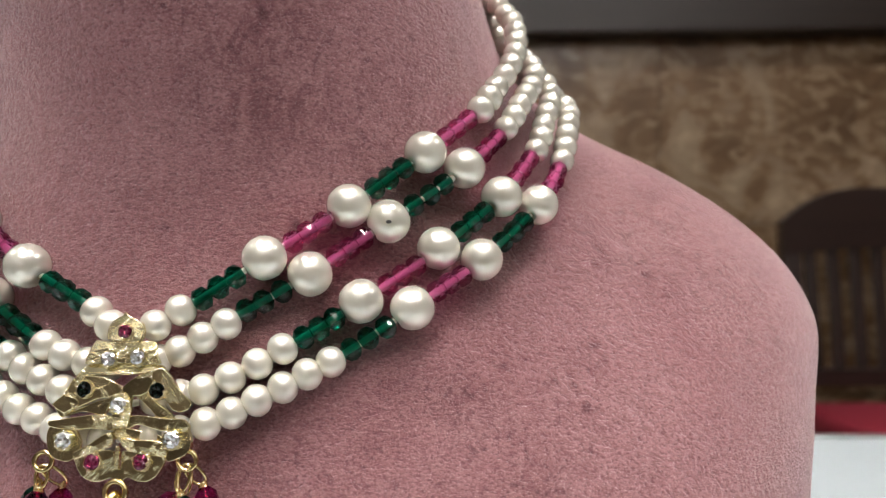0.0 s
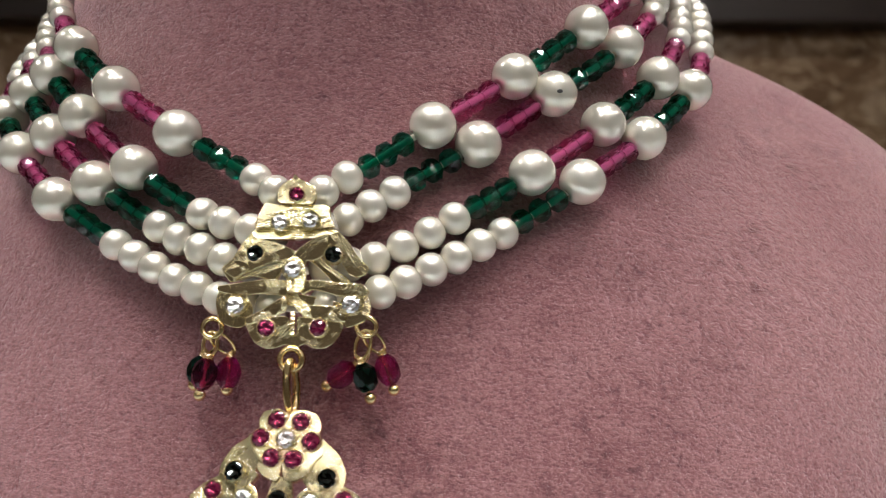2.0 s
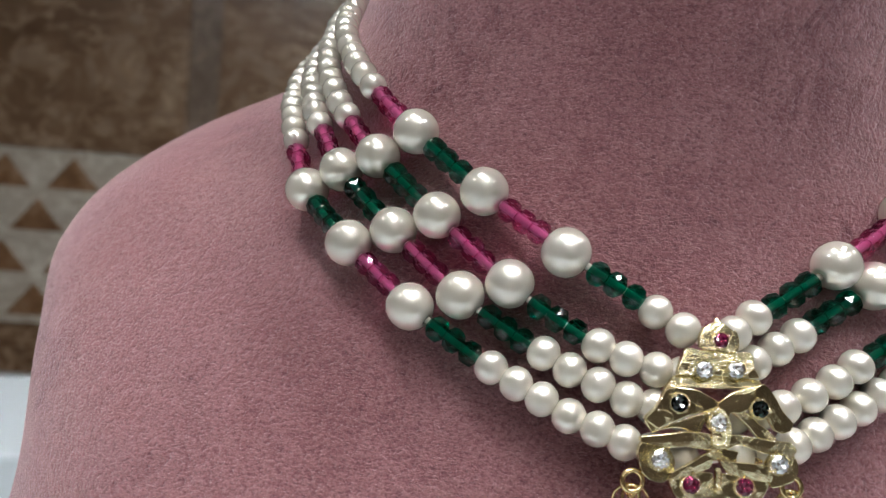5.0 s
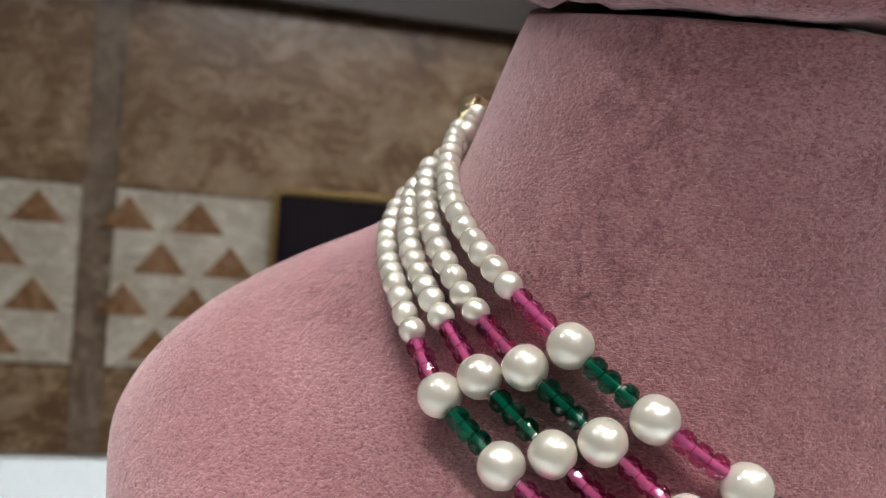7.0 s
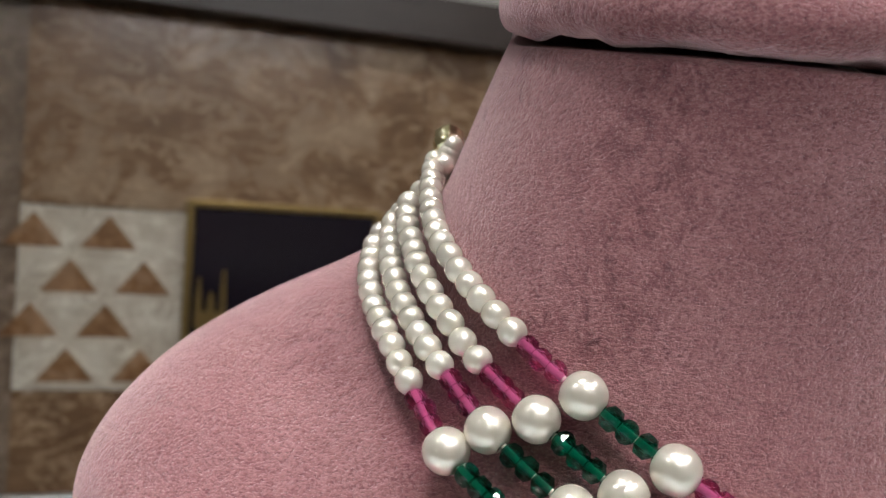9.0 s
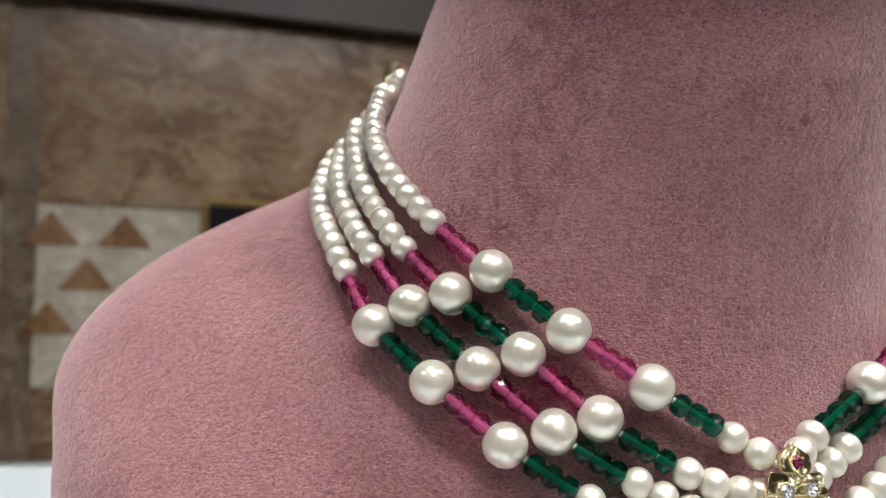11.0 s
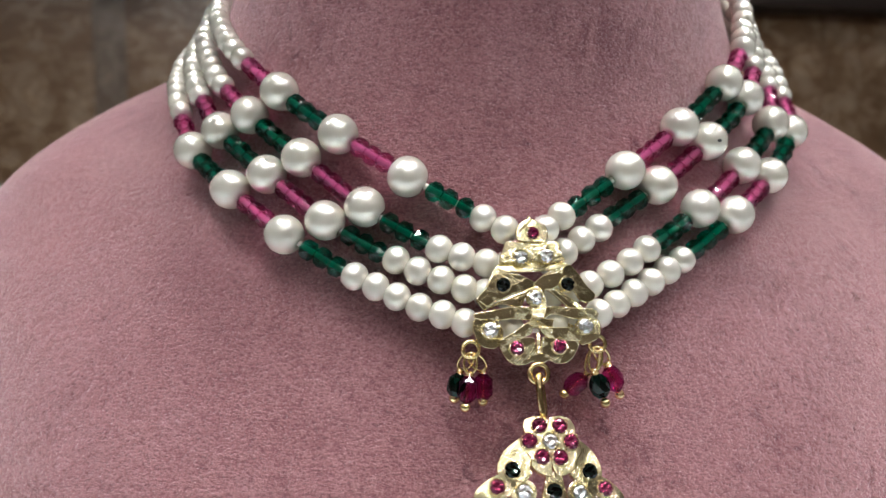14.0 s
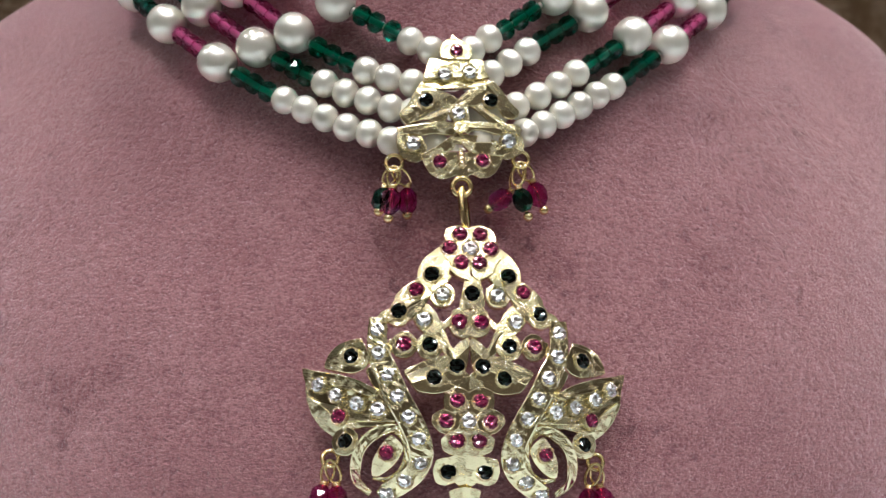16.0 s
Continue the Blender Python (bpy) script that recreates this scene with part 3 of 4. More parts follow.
BACK_R = [
    ((0.0098, 0.1986, 1.1060), (0.0110, 0.1904, 1.1057), (0.0150, 0.1805, 1.0984), (0.0151, 0.1710, 1.0897), (0.0109, 0.1621, 1.0814)),
    ((0.0102, 0.1985, 1.1047), (0.0133, 0.1908, 1.0967), (0.0193, 0.1794, 1.0887), (0.0183, 0.1727, 1.0833), (0.0154, 0.1663, 1.0782)),
    ((0.0107, 0.1985, 1.1033), (0.0142, 0.1932, 1.0946), (0.0228, 0.1840, 1.0858), (0.0228, 0.1773, 1.0804), (0.0207, 0.1709, 1.0750)),
    ((0.0112, 0.1985, 1.1020), (0.0159, 0.1934, 1.0915), (0.0271, 0.1841, 1.0808), (0.0272, 0.1804, 1.0785), (0.0258, 0.1738, 1.0733)),
]


def lay(strand, line, lengths, kind, count, from_d, to_d):
    """Beads spread evenly between two distances along the line."""
    for k in range(count):
        d = from_d + (to_d - from_d) * (k + 0.5) / count
        put(strand, line, lengths, kind, d)


def put(strand, line, lengths, kind, d):
    i = min(max(int(np.searchsorted(lengths, d)) - 1, 0), len(line) - 2)
    f = (d - lengths[i]) / max(lengths[i + 1] - lengths[i], 1e-9)
    place = line[i].lerp(line[i + 1], f)
    way = (line[min(i + 2, len(line) - 1)] - line[max(i - 1, 0)]).normalized()
    way = (way + Vector((random.gauss(0, 0.05), random.gauss(0, 0.05), random.gauss(0, 0.05)))).normalized()
    place = place + Vector((random.gauss(0, 0.00008), random.gauss(0, 0.00008), random.gauss(0, 0.00008)))
    name, me = {"s": ("small_pearl", SMALL_PEARL), "B": ("large_pearl", BIG_PEARL), "g": ("green_bead", GREEN_BEAD), "p": ("pink_bead", PINK_BEAD)}[kind]
    grow = random.uniform(0.985, 1.015) * (0.90 if kind == "s" and place.z > LEFT[3][0][2] and place.y > 0.16 else 1)
    piece(name, me, strand, HERE.inverted() @ aim(place, way, random.uniform(0, 6.28)) @ Matrix.Diagonal((grow, grow, 1, 1)))
    return place


def strand_half(strand, back, keys, hidden):
    """One side of a strand, from the clasp down to the pendant. back: the run behind; keys: six fixed beads."""
    points = list(back) + list(keys) + [hidden]
    line, marks = spline(points)
    lengths = np.concatenate([[0], np.cumsum([(q - p).length for p, q in zip(line, line[1:])])])
    at = [lengths[min(m, len(lengths) - 1)] for m in marks]
    n = len(back)
    s, a, b, c, f, e, h = at[n : n + 7]
    run = s - at[0]
    count = max(2, round(run / (SHORT * 0.985)))
    for k in range(count + 1):
        put(strand, line, lengths, "s", s - run * k / count)
    r, q = BIG / 2, SHORT / 2
    lay(strand, line, lengths, "p", 3, s + q, a - r)
    lay(strand, line, lengths, "g", 3, a + r, b - r)
    lay(strand, line, lengths, "p", 3, b + r, c - r)
    lay(strand, line, lengths, "g", 3, c + r, f - q)
    for d in (a, b, c):
        put(strand, line, lengths, "B", d)
    count = max(1, round((e - f) / (SHORT * 0.985)))
    for k in range(count + 1):
        put(strand, line, lengths, "s", f + (e - f) * k / count)
    more = max(0, round((h - e) / (SHORT * 0.985)))
    for k in range(1, more):
        put(strand, line, lengths, "s", e + (h - e) * k / more)
    return line


HIDDEN = [(-0.0481, 0.1310, 1.0366), (-0.0481, 0.1310, 1.0317), (-0.0479, 0.1301, 1.0265), (-0.0476, 0.1283, 1.0211)]
CLASP_L, CLASP_R = Vector((-0.0941, 0.2149, 1.1074)), Vector((0.0118, 0.2015, 1.1059))
for i in range(4):
    strand = new("strand")
    strand.parent = necklace
    strand["label"] = "strand of cream pearls with green and pink crystal beads"
    left = strand_half(strand, BACK_L[i], LEFT[i], HIDDEN[i])
    right = strand_half(strand, BACK_R[i], RIGHT[i], HIDDEN[i])
    bm = bmesh.new()
    tube(bm, [q - HERE.translation for q in [CLASP_L] + left[::3]], 0.00055, 8)
    tube(bm, [q - HERE.translation for q in [CLASP_R] + right[::3]], 0.00055, 8)
    part("thread", bm, THREAD, strand)


def blemish():
    """A dark fleck on one pearl of the second strand."""
    at = Vector(RIGHT[1][2])
    out = (Vector((0.0053, 0.0, 1.052)) - at).normalized()
    bm = bmesh.new()
    bmesh.ops.create_icosphere(bm, subdivisions=2, radius=0.00045)
    ob = part("fleck", bm, SPECK, necklace, "dark fleck on a pearl")
    ob.matrix_basis = HERE.inverted() @ aim(at + out * (BIG / 2 - 0.00002), out) @ Matrix.Diagonal((1.1, 0.7, 0.25, 1))


blemish()


def clasp(place, way):
    """A gold end piece, ribbed, where the strands meet."""
    bm = bmesh.new()
    rows = []
    for z, r in ((-0.0045, 0.0012), (-0.004, 0.0026), (-0.002, 0.0034), (-0.0015, 0.0030), (0.0015, 0.0033), (0.002, 0.0028), (0.004, 0.0020), (0.0055, 0.0009)):
        rows.append([bm.verts.new((r * math.cos(2 * math.pi * q / 12) * (1 + 0.08 * (q % 2)), r * math.sin(2 * math.pi * q / 12) * (1 + 0.08 * (q % 2)), z)) for q in range(12)])
    for r0, r1 in zip(rows, rows[1:]):
        for q in range(12):
            bm.faces.new((r0[q], r0[(q + 1) % 12], r1[(q + 1) % 12], r1[q]))
    bm.faces.new(rows[0][::-1])
    bm.faces.new(rows[-1])
    ob = part("clasp", bm, GOLD, necklace, "ribbed gold end piece of the strands", smooth=False)
    ob.matrix_basis = HERE.inverted() @ aim(place, way)


clasp(CLASP_L, (0.25, 0.75, 0.6))
clasp(CLASP_R, (-0.25, 0.75, 0.6))
cord = bmesh.new()
CORD_BACK = [CLASP_L, Vector((-0.0713, 0.2494, 1.1112)), Vector((-0.0350, 0.2563, 1.1147)), Vector((-0.0016, 0.2405, 1.1102)), CLASP_R]
tube(cord, [q - HERE.translation for q in spline(CORD_BACK)[0]], 0.0011, 8)
part("cord", cord, GOLD_WIRE, necklace, "gold cord tying the strands behind the neck")


# ---- gold work ----
def flat_bow(x, z):
    return 0.0


def pendant_bow(x, z):
    """The pendant's shallow arch: how far the sheet falls back from its middle, in mm."""
    return 0.0094 * x * x + 0.0068 * z * z + 0.0326 * z + 0.018 * max(0.0, -29 - z) ** 2


def rounded(outline, per=3, pull=0.30):
    """The closed outline with its sides bent softly through the corners."""
    n, out = len(outline), []
    for k in range(n):
        a, b, c, d = (Vector(outline[(k + q) % n]) for q in (-1, 0, 1, 2))
        ta, tb = (c - a) * pull, (d - b) * pull
        for s in range(per):
            t = s / per
            out.append(tuple(b * (2 * t**3 - 3 * t**2 + 1) + ta * (t**3 - 2 * t**2 + t) + c * (3 * t**2 - 2 * t**3) + tb * (t**3 - t**2)))
    return out


def plate(holder, outline, front, thick=0.9, fold=0.0, angle=0.0, bow=flat_bow, tilt=None, per=3, grow=0.12, name="gold_strip"):
    """A piece of cut gold sheet in the x, z plane, all in mm; its front looks to -y. fold raises a ridge through its middle, at the given angle."""
    pts = rounded(outline, per) if per > 1 else outline
    area = sum(p[0] * q[1] - q[0] * p[1] for p, q in zip(pts, pts[1:] + pts[:1]))
    sides = [Vector((q[0] - p[0], q[1] - p[1])).normalized() for p, q in zip(pts[-1:] + pts[:-1], pts[1:] + pts[:1])]
    pts = [(p[0] + math.copysign(grow, area) * t.y, p[1] - math.copysign(grow, area) * t.x) for p, t in zip(pts, sides)]
    cx, cz = sum(p[0] for p in pts) / len(pts), sum(p[1] for p in pts) / len(pts)
    tx, tz = tilt if tilt else (random.uniform(-0.05, 0.05), random.uniform(-0.05, 0.05))
    across = Vector((-math.sin(radians(angle)), 0, math.cos(radians(angle))))
    bm = bmesh.new()
    bm.faces.new([bm.verts.new((x - cx, 0, z - cz)) for x, z in pts])
    if fold:
        bmesh.ops.bisect_plane(bm, geom=bm.verts[:] + bm.edges[:] + bm.faces[:], plane_co=(0, 0, 0), plane_no=across)
    reach = max(abs(v.co.dot(across)) for v in bm.verts)
    faces, rim = bm.faces[:], [e for e in bm.edges if len(e.link_faces) == 1]
    back = {}
    for v in bm.verts[:]:
        x, z = v.co.x, v.co.z
        lie = front + bow(x + cx, z + cz) + tx * x + tz * z - fold * (1 - abs(v.co.dot(across)) / reach)
        back[v] = (x + cx, front + thick + bow(x + cx, z + cz), z + cz)
        v.co = (x + cx, lie, z + cz)
    behind = {v: bm.verts.new(q) for v, q in back.items()}
    for f in faces:
        bm.faces.new([behind[v] for v in f.verts][::-1])
    for e in rim:
        a, b = e.verts
        bm.faces.new((a, b, behind[b], behind[a]))
    bmesh.ops.recalc_face_normals(bm, faces=bm.faces)
    bmesh.ops.bevel(bm, geom=rim, offset=0.12, segments=2, affect="EDGES", profile=0.5)
    bmesh.ops.scale(bm, vec=(0.001, 0.001, 0.001), verts=bm.verts)
    return part(name, bm, GOLD, holder, smooth=False)


def ribbon(holder, line, width, front, thick=1.0, bow=flat_bow, ends=1.0, name="gold_band"):
    """A band of gold along a line, its rims raised and its floor cut in short facets; all in mm."""
    pts = [q for q in spline([(x, 0, z) for x, z in line], 4)[0]]
    bm, rows, n = bmesh.new(), [], len(pts)
    for k, q in enumerate(pts):
        t = (pts[min(k + 1, n - 1)] - pts[max(k - 1, 0)]).normalized()
        side = Vector((-t.z, 0, t.x))
        taper = ends + (1 - ends) * min(1.0, 3.5 * min(k, n - 1 - k) / n)
        wob = 0.07 * ((k * 7) % 3 - 1)
        row = []
        for s, y in ((-0.5, thick), (-0.5, 0.12), (-0.44, 0.0), (-0.30, 0.10 + wob), (0.0, 0.05 - wob), (0.30, 0.12 + wob), (0.44, 0.0), (0.5, 0.12), (0.5, thick)):
            p = q + side * width * s * taper
            row.append(bm.verts.new((p.x / 1000, (front + y + bow(p.x, p.z)) / 1000, p.z / 1000)))
        rows.append(row)
    for r0, r1 in zip(rows, rows[1:]):
        for k in range(9):
            bm.faces.new((r0[k], r0[(k + 1) % 9], r1[(k + 1) % 9], r1[k]))
    bm.faces.new(rows[0][::-1])
    bm.faces.new(rows[-1])
    bmesh.ops.recalc_face_normals(bm, faces=bm.faces)
    return part(name, bm, GOLD, holder, smooth=False)


def disc_outline(x, z, r, sides=14):
    return [(x + r * (1 + 0.03 * math.sin(3.1 * k)) * math.cos(2 * math.pi * k / sides), z + r * (1 + 0.03 * math.sin(2.3 * k)) * math.sin(2 * math.pi * k / sides)) for k in range(sides)]


def gem_mesh(name, material):
    """A round brilliant of unit radius, its table towards -y."""
    bm = bmesh.new()
    sides = 10
    levels = ((-0.30, 0.56, 0.5), (-0.20, 0.83, 0), (-0.02, 1.0, 0.5), (0.05, 1.0, 0.5), (0.6, 0.12, 0.5))
    rows = [[bm.verts.new((r * math.cos(2 * math.pi * (q + t) / sides), y + (0.09 if q % 2 and y < -0.1 else 0), r * math.sin(2 * math.pi * (q + t) / sides))) for q in range(sides)] for y, r, t in levels]
    for r0, r1 in zip(rows, rows[1:]):
        for q in range(sides):
            bm.faces.new((r0[q], r0[(q + 1) % sides], r1[(q + 1) % sides], r1[q]))
    middle = bm.verts.new((0.05, -0.06, -0.04))
    for q in range(sides):
        bm.faces.new((rows[0][q], middle, rows[0][(q + 1) % sides]))
    bm.faces.new(rows[-1])
    bmesh.ops.recalc_face_normals(bm, faces=bm.faces)
    bmesh.ops.triangulate(bm, faces=[f for f in bm.faces if len(f.verts) == 4])
    me = bpy.data.meshes.new(name)
    bm.to_mesh(me)
    bm.free()
    me.materials.append(material)
    return me


def setting_mesh(prongs):
    """A low collar pushed up round a stone of unit radius, with small grains that hold it."""
    bm = bmesh.new()
    profile = ((1.0, 0.10), (1.01, -0.02), (1.05, -0.04), (1.10, 0.0), (1.22, 0.22), (1.26, 0.75), (0.3, 0.75))
    rows = [[bm.verts.new((r * math.cos(2 * math.pi * q / 20), y, r * math.sin(2 * math.pi * q / 20))) for q in range(20)] for r, y in profile]
    for r0, r1 in zip(rows, rows[1:]):
        for q in range(20):
            bm.faces.new((r0[q], r0[(q + 1) % 20], r1[(q + 1) % 20], r1[q]))
    bm.faces.new(rows[-1])
    for a, size in prongs:
        made = bmesh.ops.create_icosphere(bm, subdivisions=2, radius=size)["verts"]
        for v in made:
            v.co = Vector((v.co.x + 1.06 * math.cos(a), v.co.y * 0.9 - 0.13, v.co.z + 1.06 * math.sin(a)))
    bmesh.ops.recalc_face_normals(bm, faces=bm.faces)
    me = bpy.data.meshes.new("setting")
    bm.to_mesh(me)
    bm.free()
    me.materials.append(GOLD)
    me.polygons.foreach_set("use_smooth", [True] * len(me.polygons))
    return me


GEMS = {"ruby": gem_mesh("ruby", RUBY), "dark_stone": gem_mesh("dark_stone", BLACK), "clear_stone": gem_mesh("clear_stone", CLEAR)}
SETTINGS = [setting_mesh(q) for q in (((0.6, 0.25), (3.7, 0.27)), ((1.9, 0.26), (4.9, 0.24), (3.6, 0.2)), ((0.2, 0.25), (2.7, 0.22), (4.4, 0.26)))]


def stud(parent, kind, x, z, r, y, bow=flat_bow):
    """A stone in its setting; all in mm."""
    turn = math.degrees(math.atan((bow(x + 1, z) - bow(x - 1, z)) / 2))
    lie = pose(x / 1000, (y + bow(x, z)) / 1000, z / 1000, 0, 0, turn)
    m = lie @ pose(0, 0, 0, random.uniform(-5, 5), random.uniform(0, 360), random.uniform(-5, 5)) @ Matrix.Scale(r / 1000, 4)
    piece("setting", random.choice(SETTINGS), parent, m)
    piece(kind, GEMS[kind], parent, m)


def wire_ring(bm, x, z, r, wire, y=0.0, flat=0.0):
    tube(bm, [Vector(((x + r * math.cos(2 * math.pi * k / 20)) / 1000, y + flat * r / 1000 * math.sin(2 * math.pi * k / 20), (z + r * math.sin(2 * math.pi * k / 20) * math.sqrt(1 - flat * flat)) / 1000)) for k in range(20)], wire / 1000, 7, True)


DROP_PINK = cut_mesh("drop_bead", 0.0037, 0.0044, DROP, 7)
DROP_DARK = cut_mesh("drop_bead", 0.0036, 0.0040, DARK_DROP, 8)


def drop(parent, ring, bead, ball, me, depth, label):
    """A small bead on a wire loop under a ring, ending in a gold ball; places in mm on the gold plane."""
    r, b, g = (Vector((q[0] / 1000, depth, q[1] / 1000)) for q in (ring, bead, ball))
    r.y -= 0.0012 if depth > 0.003 else 0.7 * depth
    way = (b - g).normalized()
    top = b + way * 0.0032
    bm = bmesh.new()
    mid = (r + top) / 2
    half = (r - top).length / 2 + 0.0006
    along = (r - top).normalized()
    side = along.cross(Vector((0.2, 1, 0.1))).normalized()
    loop = [mid + along * half * math.sin(2 * math.pi * k / 18) + side * 0.0011 * math.cos(2 * math.pi * k / 18) for k in range(18)]
    tube(bm, loop, 0.00026, 6, True)
    coil = [b + way * (0.0019 + 0.0011 * k / 30) + 0.00062 * (side * math.cos(k * 0.63) + way.cross(side) * math.sin(k * 0.63)) for k in range(31)]
    tube(bm, coil, 0.00022, 5)
    tube(bm, [g, b + way * 0.003], 0.00025, 5)
    made = bmesh.ops.create_uvsphere(bm, u_segments=16, v_segments=10, radius=0.00088)["verts"]
    for v in made:
        v.co += g
    part("drop_wire", bm, GOLD_WIRE, parent, "gold wire loop ending in a ball")
    piece("drop_bead", me, parent, aim(b, way, 0.4), label)


BROOCH = ((-0.0474, 0.1269, 1.0277), (0.9996, -0.028, -0.0021), (0.0269, 0.9768, -0.2122), (0.008, 0.2121, 0.9772))
PENDANT = ((-0.04771, 0.1191, 1.00381), (0.9945, -0.0893, -0.0555), (0.0538, 0.8861, -0.4604), (0.0903, 0.4549, 0.886))


def frame_matrix(origin, x, y, z):
    m = Matrix((x, y, z)).transposed().to_4x4()
    m.translation = Vector(origin) - HERE.translation
    return m


def brooch_part():
    ob = new("brooch")
    ob.parent = necklace
    ob["label"] = "cut gold openwork centre plaque set with stones"
    ob.matrix_basis = frame_matrix(*BROOCH)

    def sheet(outline, front, fold=0.0, angle=0.0, tilt=None, per=3, thick=0.7):
        lean = tuple(1.4 * q for q in tilt) if tilt else None
        plate(ob, outline, front, thick, 0.7 * fold, angle, flat_bow, lean, per, 0.03)

    # the back layer first, then what lies over it
    sheet([(-7.1, -8.5), (-6.6, -10.2), (-5.8, -11.4), (-4.2, -12.2), (-2.7, -12.1), (-1.4, -11.6), (-0.6, -12.0), (0.4, -12.0), (1.3, -11.5), (2.7, -12.1), (4.3, -12.1), (5.6, -11.3), (6.5, -9.9), (6.9, -8.5), (4.5, -8.0), (1.4, -7.7), (0.2, -7.7), (0.1, -10.2), (-0.7, -10.2), (-1.1, -7.7), (-3.2, -7.6)], -0.25, 0, 0, (0.01, -0.06))
    sheet([(-1.4, -4.2), (1.3, -4.4), (4.5, -5.0), (6.8, -5.8), (4.5, -6.2), (1.4, -5.9), (-1.4, -5.9)], 0.2, 0, 0, (0.03, -0.06))
    sheet([(-11.6, -5.7), (-11.2, -4.1), (-9.2, -4.3), (-7.3, -4.6), (-6.4, -6.3), (-6.5, -7.5), (-7.1, -8.7), (-8.2, -9.3), (-9.8, -9.0), (-11.0, -8.0)], -0.45, 0.2, 20, (0.06, -0.03))
    sheet([(6.7, -5.2), (8.0, -4.2), (9.9, -4.1), (10.7, -5.5), (10.8, -7.0), (10.0, -8.2), (8.4, -8.9), (7.3, -9.1), (6.7, -7.9), (6.4, -6.4)], -0.4, 0.2, -30, (-0.08, 0.02))
    sheet([(-6.6, 5.2), (-3.7, 5.5), (-0.2, 5.6), (5.2, 5.3), (5.7, 4.4), (3.5, 4.1), (1.5, 3.9), (-2.5, 3.7), (-4.8, 3.7), (-7.2, 3.3), (-8.2, 3.0)], -0.35, 0.12, 2, (0.0, 0.14))
    sheet([(-9.7, -2.6), (-7.0, -1.4), (-4.3, -0.3), (-2.3, 0.3), (-1.6, 0.1), (-2.3, -0.8), (-3.0, -2.3), (-3.6, -2.4), (-5.0, -2.0), (-6.6, -1.8), (-8.1, -2.2)], -0.45, 0.15, 22, None)
    sheet([(1.2, 0.9), (3.1, 1.1), (5.1, -0.5), (7.1, -1.8), (7.9, -2.8), (6.8, -3.0), (5.2, -2.5), (4.0, -1.3), (2.4, 0.1)], -0.45, 0.15, -38, None)
    sheet([(-8.2, 3.0), (-6.8, 3.6), (-3.6, 3.4), (-1.9, 2.7), (-0.4, 1.9), (-0.6, 1.0), (-2.3, 0.4), (-4.3, 0.1), (-6.6, -1.0), (-8.2, -1.6), (-9.1, -2.1), (-10.9, -0.8), (-9.4, 0.7)], -0.7, 0.3, 24, (0.07, -0.02))
    sheet([(-10.9, -0.8), (-9.0, 0.5), (-7.3, 0.1), (-7.0, -0.8), (-8.8, -2.3), (-9.8, -2.6)], -0.95, 0.12, -40, (-0.05, -0.12))
    sheet([(-0.4, 1.9), (1.5, 3.4), (3.8, 4.3), (5.2, 4.3), (4.5, 2.3), (3.5, 1.1), (2.4, 0.6), (1.2, 0.5), (0.9, -1.4), (0.0, 0.4)], -0.75, 0.2, 40, (-0.05, -0.07))
    sheet([(4.5, 4.2), (5.8, 4.8), (7.4, 3.2), (8.7, 1.2), (10.3, -0.3), (9.9, -1.4), (8.7, -1.8), (7.5, -1.4), (6.3, 0.4), (4.5, 1.8)], -0.75, 0.22, -48, (0.10, -0.04))
    sheet([(-11.4, -3.3), (-8.1, -2.8), (-5.0, -2.3), (-1.7, -2.4), (-1.3, -3.8), (-1.6, -4.6), (-4.9, -4.3), (-7.3, -4.6), (-9.6, -4.4), (-11.2, -4.1)], -0.8, 0.18, 4, (0.02, -0.10), 2)
    sheet([(0.7, -2.6), (2.4, -2.3), (4.4, -2.5), (6.8, -2.8), (9.5, -2.9), (10.5, -3.9), (9.9, -4.7), (8.0, -4.5), (6.0, -4.6), (3.7, -3.9), (2.1, -3.7), (0.9, -4.4), (0.5, -3.8)], -0.75, 0.18, -5, (-0.03, -0.08), 2)
    sheet([(-7.1, -7.9), (-4.8, -6.7), (-2.9, -5.4), (-1.6, -4.8), (-1.2, -5.8), (-1.6, -7.0), (-3.2, -7.6), (-5.5, -8.5), (-6.9, -8.8)], -0.75, 0.2, 28, (0.04, -0.12), 2)
    sheet([(-0.3, -5.9), (2.5, -6.0), (5.7, -6.1), (6.9, -6.7), (7.2, -8.3), (5.3, -8.3), (2.6, -7.9), (1.0, -7.5)], -0.7, 0.18, -8, (0.0, -0.12), 2)
    sheet([(-2.2, 0.3), (-1.2, 0.9), (0.0, 1.0), (1.0, -0.2), (1.3, -1.8), (0.9, -3.8), (0.2, -4.2), (-1.3, -4.1), (-1.5, -2.2), (-2.1, -1.5)], -1.0, 0.15, 85, None)
    sheet([(-5.2, 9.1), (-3.4, 8.9), (0.1, 8.8), (3.7, 9.0), (4.4, 8.4), (4.5, 6.8), (5.2, 5.6), (2.6, 5.3), (-0.5, 5.6), (-3.7, 5.5), (-6.5, 5.4), (-6.0, 7.3)], -0.75, 0.15, 2, (0.02, 0.05), 2)
    sheet([(-3.3, 9.4), (-3.4, 10.8), (-2.9, 11.9), (-2.0, 12.6), (-1.3, 12.9), (-1.0, 13.6), (-0.4, 13.0), (0.4, 12.6), (1.3, 12.0), (1.9, 11.8), (2.3, 10.8), (2.2, 9.6), (1.7, 8.9), (-0.7, 8.9), (-2.6, 9.0)], -0.75, 0.15, 80, (0.03, 0.06))
